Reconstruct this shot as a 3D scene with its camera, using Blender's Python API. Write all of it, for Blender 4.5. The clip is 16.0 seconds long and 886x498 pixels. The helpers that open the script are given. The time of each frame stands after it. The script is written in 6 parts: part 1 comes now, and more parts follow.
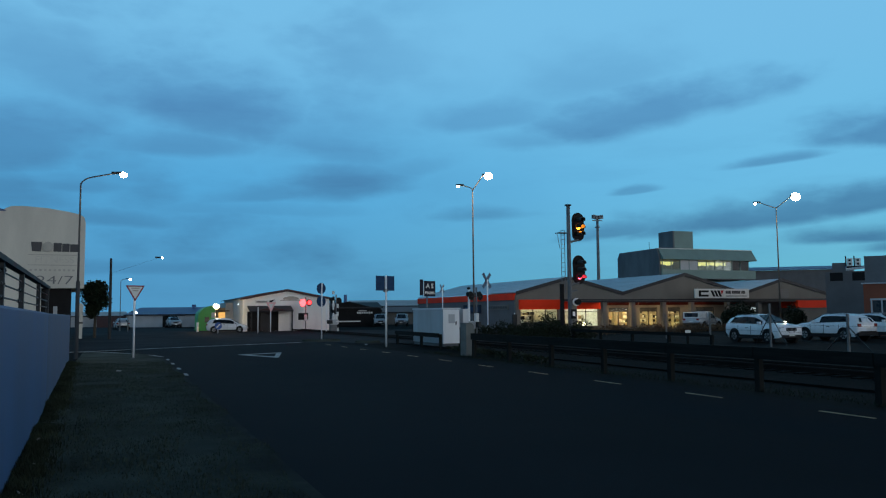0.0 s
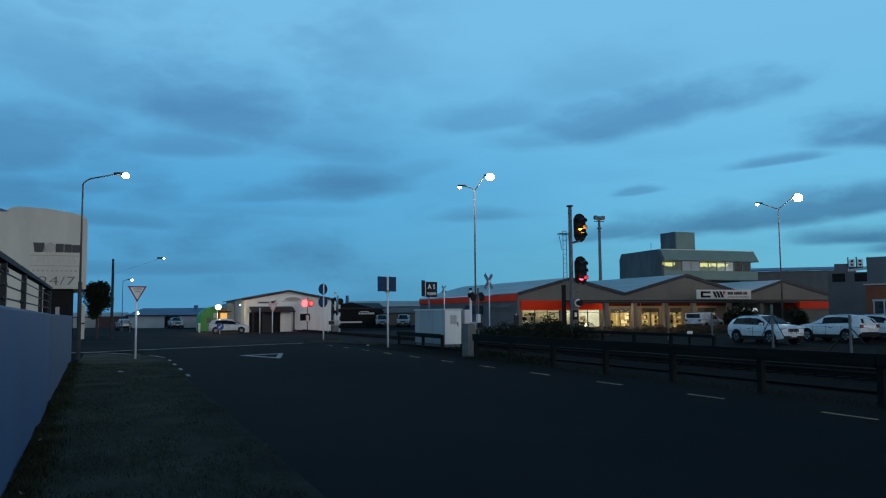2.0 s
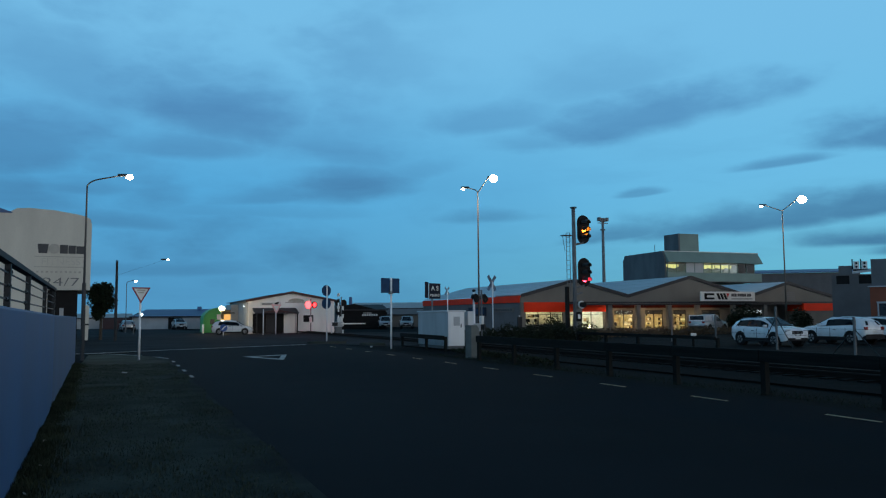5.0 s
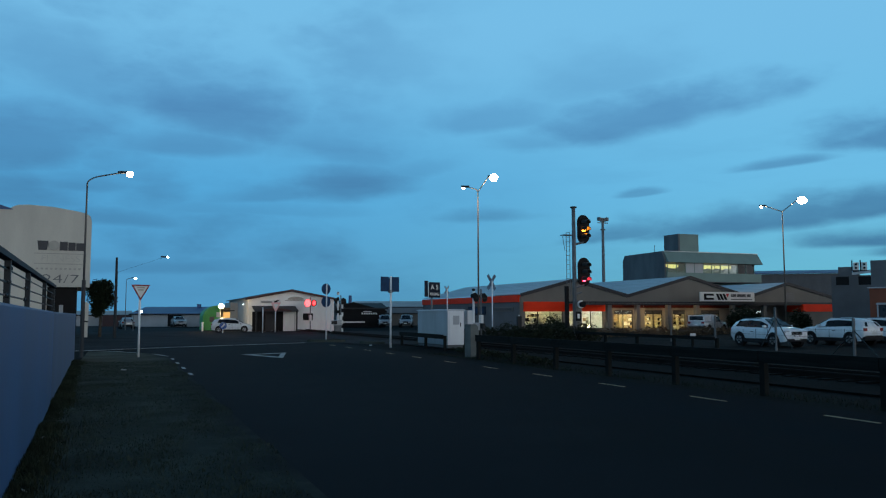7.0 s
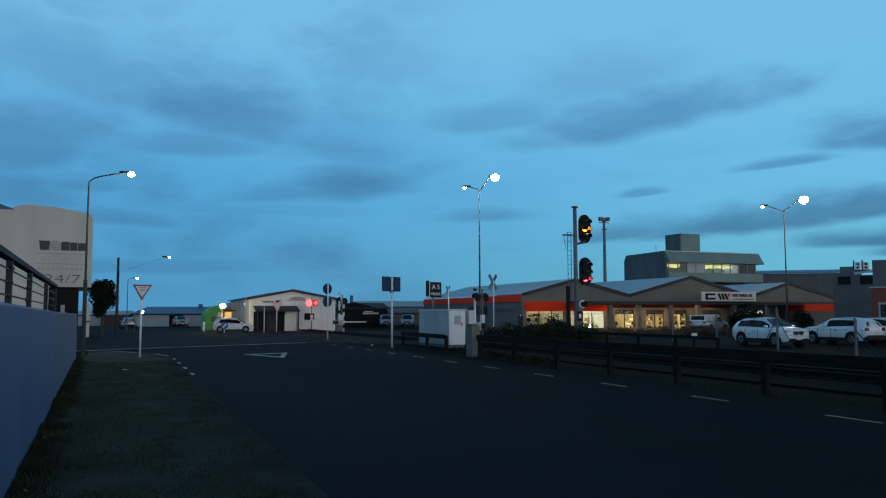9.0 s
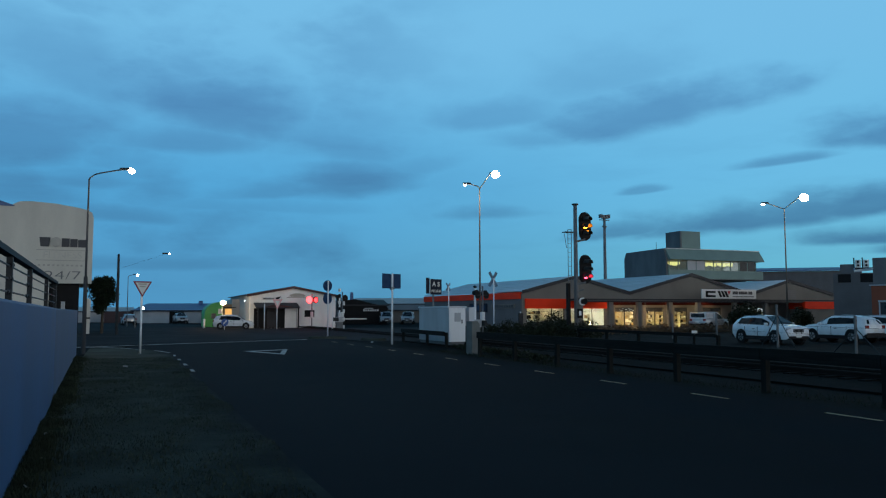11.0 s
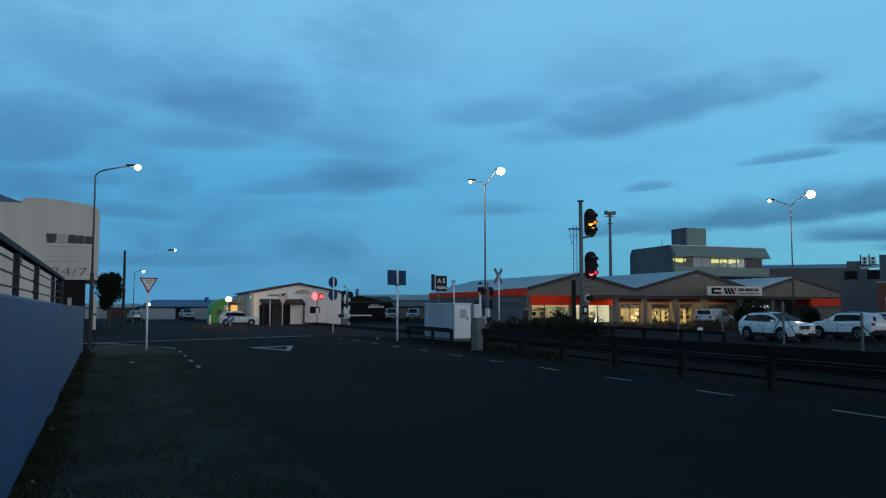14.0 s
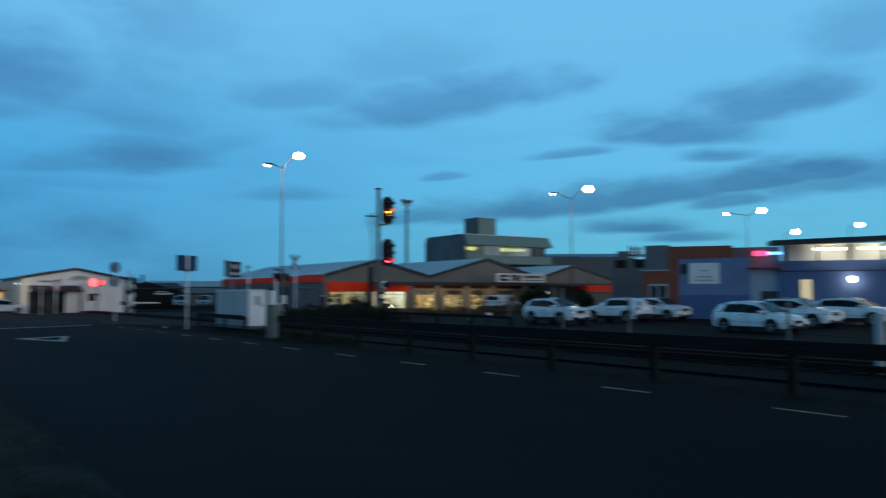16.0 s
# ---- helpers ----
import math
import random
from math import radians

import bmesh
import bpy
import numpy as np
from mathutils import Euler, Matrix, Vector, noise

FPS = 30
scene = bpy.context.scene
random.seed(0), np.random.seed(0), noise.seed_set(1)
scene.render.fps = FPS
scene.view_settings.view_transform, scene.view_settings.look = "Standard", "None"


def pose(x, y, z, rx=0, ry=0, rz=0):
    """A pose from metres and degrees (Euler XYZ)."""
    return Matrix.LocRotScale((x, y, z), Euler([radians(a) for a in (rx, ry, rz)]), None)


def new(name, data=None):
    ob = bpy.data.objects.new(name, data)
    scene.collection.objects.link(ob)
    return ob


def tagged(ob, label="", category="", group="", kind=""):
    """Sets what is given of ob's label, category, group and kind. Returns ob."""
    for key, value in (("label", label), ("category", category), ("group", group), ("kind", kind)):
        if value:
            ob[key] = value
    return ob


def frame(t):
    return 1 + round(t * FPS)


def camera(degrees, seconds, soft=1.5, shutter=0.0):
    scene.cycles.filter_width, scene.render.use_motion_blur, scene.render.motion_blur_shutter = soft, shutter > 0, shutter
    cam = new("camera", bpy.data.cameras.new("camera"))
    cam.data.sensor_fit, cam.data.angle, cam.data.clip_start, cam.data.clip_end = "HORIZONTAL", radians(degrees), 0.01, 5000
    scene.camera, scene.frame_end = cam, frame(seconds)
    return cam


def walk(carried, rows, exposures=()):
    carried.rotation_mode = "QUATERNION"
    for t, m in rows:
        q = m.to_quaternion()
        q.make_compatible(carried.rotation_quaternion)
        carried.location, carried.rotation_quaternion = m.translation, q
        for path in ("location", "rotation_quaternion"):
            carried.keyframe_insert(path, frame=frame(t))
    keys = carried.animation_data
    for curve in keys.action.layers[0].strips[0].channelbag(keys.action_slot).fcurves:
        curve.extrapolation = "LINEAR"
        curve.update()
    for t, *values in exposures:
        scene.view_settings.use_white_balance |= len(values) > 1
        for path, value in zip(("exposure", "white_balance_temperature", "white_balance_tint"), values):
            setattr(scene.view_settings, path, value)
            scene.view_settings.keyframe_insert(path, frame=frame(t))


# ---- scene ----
cam = camera(58.5, 16.0, 1.2, 0.6)
walk(cam, [
    (0.0, pose(0, 0, 1.8, 94.614, 0.519, -22.475)),
    (0.5, pose(0, 0, 1.8, 94.680, 0.432, -22.522)),
    (1.0, pose(0, 0, 1.8, 94.620, 0.518, -22.425)),
    (1.5, pose(0, 0, 1.8, 94.579, 0.477, -22.388)),
    (2.0, pose(0, 0, 1.8, 94.674, 0.490, -22.349)),
    (2.5, pose(0, 0, 1.8, 94.751, 0.444, -22.268)),
    (3.0, pose(0, 0, 1.8, 94.815, 0.372, -22.291)),
    (3.5, pose(0, 0, 1.8, 94.828, 0.396, -22.127)),
    (4.0, pose(0, 0, 1.8, 94.803, 0.475, -22.152)),
    (6.5, pose(0, 0, 1.8, 94.766, 0.242, -22.074)),
    (7.0, pose(0, 0, 1.8, 94.714, 0.112, -22.146)),
    (7.5, pose(0, 0, 1.8, 94.595, 0.102, -21.974)),
    (8.0, pose(0, 0, 1.8, 94.648, 0.085, -22.147)),
    (8.5, pose(0, 0, 1.8, 94.639, 0.133, -22.036)),
    (9.0, pose(0, 0, 1.8, 94.703, 0.126, -22.049)),
    (11.5, pose(0, 0, 1.8, 94.453, -0.001, -22.010)),
    (12.0, pose(0, 0, 1.8, 94.396, -0.039, -21.931)),
    (12.5, pose(0, 0, 1.8, 94.243, -0.008, -21.820)),
    (13.0, pose(0, 0, 1.8, 94.308, -0.026, -21.703)),
    (13.5, pose(0, 0, 1.8, 94.293, -0.049, -21.710)),
    (14.0, pose(0, 0, 1.8, 94.248, -0.027, -21.659)),
    (14.5, pose(0, 0, 1.8, 94.091, -0.112, -21.601)),
    (15.0, pose(0, 0, 1.8, 93.944, -0.041, -22.372)),
    (15.1, pose(0, 0, 1.8, 93.927, 0.011, -22.791)),
    (15.2, pose(0, 0, 1.8, 93.909, 0.063, -23.420)),
    (15.3, pose(0, 0, 1.8, 93.891, 0.114, -24.229)),
    (15.4, pose(0, 0, 1.8, 93.873, 0.166, -25.363)),
    (15.5, pose(0, 0, 1.8, 93.855, 0.218, -26.583)),
    (15.6, pose(0, 0, 1.8, 93.737, 0.198, -28.343)),
    (15.7, pose(0, 0, 1.8, 93.619, 0.178, -30.313)),
    (15.8, pose(0, 0, 1.8, 93.500, 0.157, -32.286)),
    (15.9, pose(0, 0, 1.8, 93.382, 0.137, -34.258)),
    (16.0, pose(0, 0, 1.8, 93.264, 0.117, -36.264)),
], exposures=((0.0, 0.0, 6700, 10), (14.8, 0.0, 6700, 10), (15.4, 0.0, 6250, 7), (16.0, 0.0, 6250, 7)))

# ---------------------------------------------------------------- sky and light
def nodes_of(tree):
    tree.nodes.clear()
    return tree.nodes, tree.links


def socket_in(tree, sock, value):
    if isinstance(value, bpy.types.NodeSocket):
        tree.links.new(value, sock)
    else:
        sock.default_value = value


def math_node(tree, op, a, b=0.0, c=0.0, clamp=False):
    n = tree.nodes.new("ShaderNodeMath")
    n.operation, n.use_clamp = op, clamp
    for sock, value in zip(n.inputs, (a, b, c)):
        socket_in(tree, sock, value)
    return n.outputs[0]


def mix_colour(tree, fac, a, b, blend="MIX"):
    n = tree.nodes.new("ShaderNodeMix")
    n.data_type, n.blend_type = "RGBA", blend
    socket_in(tree, n.inputs[0], fac)
    for sock, value in ((n.inputs[6], a), (n.inputs[7], b)):
        socket_in(tree, sock, value if isinstance(value, bpy.types.NodeSocket) else (*value[:3], 1.0))
    return n.outputs[2]


def smooth(tree, x, low, high):
    n = tree.nodes.new("ShaderNodeMapRange")
    n.interpolation_type = "SMOOTHSTEP"
    for sock, value in zip(n.inputs[:5], (x, low, high, 0.0, 1.0)):
        socket_in(tree, sock, value)
    return n.outputs[0]


def noise_of(tree, vector, scale, detail=4.0, rough=0.55):
    n = tree.nodes.new("ShaderNodeTexNoise")
    socket_in(tree, n.inputs["Vector"], vector)
    n.inputs["Scale"].default_value, n.inputs["Detail"].default_value, n.inputs["Roughness"].default_value = scale, detail, rough
    return n.outputs["Fac"]


world = bpy.data.worlds.new("dusk")
scene.world = world
world.use_nodes = True
wt = world.node_tree
nodes_of(wt)
coord = wt.nodes.new("ShaderNodeTexCoord").outputs["Generated"]
sep = wt.nodes.new("ShaderNodeSeparateXYZ")
wt.links.new(coord, sep.inputs[0])
dx, dy, dz = sep.outputs
azim = math_node(wt, "MULTIPLY", math_node(wt, "ARCTAN2", dx, dy), 57.2958)
elev = math_node(wt, "MULTIPLY", math_node(wt, "ARCSINE", dz), 57.2958)
low_left, low_right = (0.076, 0.305, 0.560), (0.130, 0.470, 0.640)
mid_left, mid_right = (0.083, 0.385, 0.710), (0.142, 0.500, 0.800)
high_sky, zenith = (0.172, 0.505, 0.815), (0.016, 0.055, 0.115)
toward = smooth(wt, azim, 2.0, 52.0)
sky = mix_colour(wt, smooth(wt, elev, 0.5, 10.0), mix_colour(wt, toward, low_left, low_right), mix_colour(wt, toward, mid_left, mid_right))
sky = mix_colour(wt, smooth(wt, elev, 8.0, 21.0), sky, high_sky)
sky = mix_colour(wt, smooth(wt, elev, 21.0, 46.0), sky, zenith)
# pale low sky behind, out of view, raised to light the facing walls
behind = math_node(wt, "COSINE", math_node(wt, "MULTIPLY", math_node(wt, "SUBTRACT", azim, -22.0), 0.0174533))
glow = mix_colour(wt, smooth(wt, elev, 1.0, 24.0), (2.00, 2.18, 2.32), zenith)
sky = mix_colour(wt, smooth(wt, behind, -0.05, -0.85), sky, glow)
# clouds: soft broken layer, stretched along the horizon, and longer banks within it
flat = wt.nodes.new("ShaderNodeCombineXYZ")
for i, v in enumerate((math_node(wt, "MULTIPLY", azim, 0.070), math_node(wt, "MULTIPLY", elev, 0.150), 0.0)):
    socket_in(wt, flat.inputs[i], v)
field = noise_of(wt, flat.outputs[0], 1.15, 6.0, 0.50)
fine = noise_of(wt, flat.outputs[0], 4.2, 5.0, 0.55)
wobble = math_node(wt, "ADD", math_node(wt, "MULTIPLY", math_node(wt, "SUBTRACT", field, 0.5), 2.6), math_node(wt, "MULTIPLY", math_node(wt, "SUBTRACT", fine, 0.5), 1.3))
cover = smooth(wt, math_node(wt, "ADD", field, math_node(wt, "MULTIPLY", math_node(wt, "SUBTRACT", fine, 0.5), 0.18)), 0.42, 0.66)
cover = math_node(wt, "MULTIPLY", cover, smooth(wt, azim, 40.0, 12.0))
cover = math_node(wt, "MULTIPLY", cover, math_node(wt, "ADD", 0.20, math_node(wt, "MULTIPLY", smooth(wt, azim, 26.0, 12.0), 0.26)))
banks_west = [(-3.7, 15.4, 8.5, 2.3, -15, 0.5), (5.4, 13.7, 9.5, 2.3, -11, 0.85), (13.6, 11.9, 8.5, 1.6, -11, 0.5), (-5.8, 10.5, 7.0, 2.2, 9, 0.75), (3.5, 11.4, 8.0, 0.9, 3, 0.6),
              (16.2, 9.0, 5.4, 1.2, 4, 0.75), (10.6, 8.4, 5.7, 0.61, 6, 0.5), (0.1, 6.3, 5.5, 0.66, -2, 0.55), (19.5, 10.1, 5.0, 0.9, 6, 0.4), (-2.8, 8.4, 5.7, 0.74, 3, 0.45), (-6.5, 7.4, 5.0, 1.3, 0, 0.6),
              (6.3, 7.2, 8.7, 0.49, 0, 0.3), (3.2, 3.1, 7.0, 0.5, 1, 0.40)]
banks_east = [(37.1, 13.4, 8.5, 1.48, 9, 0.78), (25.3, 13.7, 5.8, 1.07, 3, 0.5), (29.4, 12.1, 4.4, 0.66, 0, 0.42), (34.4, 16.1, 6.9, 1.64, 7, 0.32), (25.6, 7.0, 4.2, 0.6, 1, 0.45),
              (36.4, 8.4, 1.5, 0.25, 4, 0.5), (45.7, 9.9, 3.1, 0.33, 4, 0.65), (43.6, 5.95, 9.5, 1.0, 4, 0.85), (51.0, 6.6, 7.0, 0.9, 5, 0.85), (35.1, 5.5, 4.6, 0.57, 5, 0.65)]
banks_far_east = [(57.6, 7.3, 4.7, 0.7, 4, 0.85), (53.0, 10.8, 6.2, 1.05, -3, 0.85), (55.2, 9.3, 2.5, 0.49, -1, 0.65), (60.0, 12.5, 5.4, 1.5, 8, 0.78), (64.3, 16.0, 3.9, 1.84, 13, 0.42), (62.5, 7.8, 5.1, 0.82, 1, 0.8), (56.2, 6.2, 2.9, 0.49, 5, 0.65),
                  (50.0, 4.5, 4.5, 0.55, -1, 0.85), (53.2, 3.8, 3.4, 0.4, 0, 0.75), (66.0, 7.5, 9.0, 1.2, 5, 0.6), (76.0, 13.0, 10.0, 2.5, 8, 0.5)]
for a0, e0, wa, we, tilt, depth in banks_west + banks_east + banks_far_east:
    ca, sa = math.cos(radians(tilt)), math.sin(radians(tilt))
    da, de = math_node(wt, "SUBTRACT", azim, a0), math_node(wt, "SUBTRACT", elev, e0)
    along = math_node(wt, "DIVIDE", math_node(wt, "ADD", math_node(wt, "MULTIPLY", da, ca), math_node(wt, "MULTIPLY", de, sa)), wa)
    across = math_node(wt, "DIVIDE", math_node(wt, "SUBTRACT", math_node(wt, "MULTIPLY", de, ca), math_node(wt, "MULTIPLY", da, sa)), we)
    # flat, firmer undersides and tops that thin out upwards
    across = math_node(wt, "ADD", math_node(wt, "MULTIPLY", math_node(wt, "MAXIMUM", across, 0.0), 0.62), math_node(wt, "MULTIPLY", math_node(wt, "MINIMUM", across, 0.0), 1.6))
    r2 = math_node(wt, "SQRT", math_node(wt, "ADD", math_node(wt, "MULTIPLY", along, along), math_node(wt, "MULTIPLY", across, across)))
    r2 = math_node(wt, "ADD", r2, math_node(wt, "MULTIPLY", wobble, 0.72))
    cover = math_node(wt, "MAXIMUM", cover, math_node(wt, "MULTIPLY", smooth(wt, r2, 1.4, 0.3 if a0 > 34.5 else 0.1), depth * 0.95))
thin = wt.nodes.new("ShaderNodeCombineXYZ")
for i, v in enumerate((math_node(wt, "MULTIPLY", azim, 0.035), math_node(wt, "MULTIPLY", elev, 0.20), 4.0)):
    socket_in(wt, thin.inputs[i], v)
streaks = noise_of(wt, thin.outputs[0], 2.0, 5.0, 0.6)
cover = math_node(wt, "ADD", math_node(wt, "MULTIPLY", cover, math_node(wt, "ADD", 0.72, math_node(wt, "MULTIPLY", streaks, 0.56))), math_node(wt, "MULTIPLY", math_node(wt, "MULTIPLY", smooth(wt, streaks, 0.48, 0.72), smooth(wt, elev, 20.0, 8.0)), 0.12), clamp=True)
cloud = mix_colour(wt, smooth(wt, elev, 3.0, 16.0), (0.042, 0.155, 0.315), (0.075, 0.250, 0.500))
sky = mix_colour(wt, cover, sky, cloud)
sky = mix_colour(wt, smooth(wt, elev, 0.0, -3.0), sky, (0.010, 0.014, 0.020))
back = wt.nodes.new("ShaderNodeBackground")
wt.links.new(sky, back.inputs[0])
back.inputs[1].default_value = 1.0
wt.links.new(back.outputs[0], wt.nodes.new("ShaderNodeOutputWorld").inputs[0])


# ---------------------------------------------------------------- materials
def material(name, colour, rough=0.7, metal=0.0, vary=0.15, scale=2.0, fine_scale=40.0, bump=0.0, second=None, streak=None, coat=0.0, random_shift=0.0, shine=0.5):
    m = bpy.data.materials.new(name)
    m.use_nodes = True
    t = m.node_tree
    nodes_of(t)
    out = t.nodes.new("ShaderNodeOutputMaterial")
    p = t.nodes.new("ShaderNodeBsdfPrincipled")
    t.links.new(p.outputs[0], out.inputs[0])
    at = t.nodes.new("ShaderNodeTexCoord").outputs["Object"]
    if streak:
        mp = t.nodes.new("ShaderNodeMapping")
        t.links.new(at, mp.inputs[0])
        mp.inputs["Scale"].default_value = streak
        at_big = mp.outputs[0]
    else:
        at_big = at
    big, small = noise_of(t, at_big, scale, 5.0), noise_of(t, at, fine_scale, 3.0)
    dark = tuple(c * (1 - vary) for c in colour)
    light = tuple(min(1.0, c * (1 + vary)) for c in (second or colour))
    base = mix_colour(t, smooth(t, big, 0.3, 0.7), dark, light)
    base = mix_colour(t, math_node(t, "MULTIPLY", smooth(t, small, 0.35, 0.75), vary), base, tuple(c * 0.55 for c in colour))
    if random_shift:
        rnd = t.nodes.new("ShaderNodeObjectInfo").outputs["Random"]
        base = mix_colour(t, math_node(t, "MULTIPLY", rnd, random_shift), base, tuple(c * 0.5 for c in colour))
    t.links.new(base, p.inputs["Base Color"])
    t.links.new(math_node(t, "ADD", rough - 0.08, math_node(t, "MULTIPLY", big, 0.16), clamp=True), p.inputs["Roughness"])
    p.inputs["Metallic"].default_value = metal
    p.inputs["Specular IOR Level"].default_value = shine
    p.inputs["Coat Weight"].default_value = coat
    if bump:
        b = t.nodes.new("ShaderNodeBump")
        b.inputs["Strength"].default_value, b.inputs["Distance"].default_value = bump, 0.02
        t.links.new(small, b.inputs["Height"])
        t.links.new(b.outputs[0], p.inputs["Normal"])
    return m


def glowing(name, colour, strength):
    m = bpy.data.materials.new(name)
    m.use_nodes = True
    t = m.node_tree
    nodes_of(t)
    e = t.nodes.new("ShaderNodeEmission")
    e.inputs[0].default_value, e.inputs[1].default_value = (*colour, 1), strength
    t.links.new(e.outputs[0], t.nodes.new("ShaderNodeOutputMaterial").inputs[0])
    return m


def glass(name, tint=(0.9, 0.95, 0.95), clear=0.9, rough=0.02):
    m = bpy.data.materials.new(name)
    m.use_nodes = True
    t = m.node_tree
    nodes_of(t)
    tr, gl = t.nodes.new("ShaderNodeBsdfTransparent"), t.nodes.new("ShaderNodeBsdfGlossy")
    tr.inputs[0].default_value = (*tint, 1)
    gl.inputs["Roughness"].default_value = rough
    fr = t.nodes.new("ShaderNodeFresnel")
    fr.inputs[0].default_value = 1.5
    mx = t.nodes.new("ShaderNodeMixShader")
    t.links.new(math_node(t, "MULTIPLY", fr.outputs[0], 1.4 * (1 - clear) + 0.2), mx.inputs[0])
    t.links.new(tr.outputs[0], mx.inputs[1])
    t.links.new(gl.outputs[0], mx.inputs[2])
    t.links.new(mx.outputs[0], t.nodes.new("ShaderNodeOutputMaterial").inputs[0])
    return m


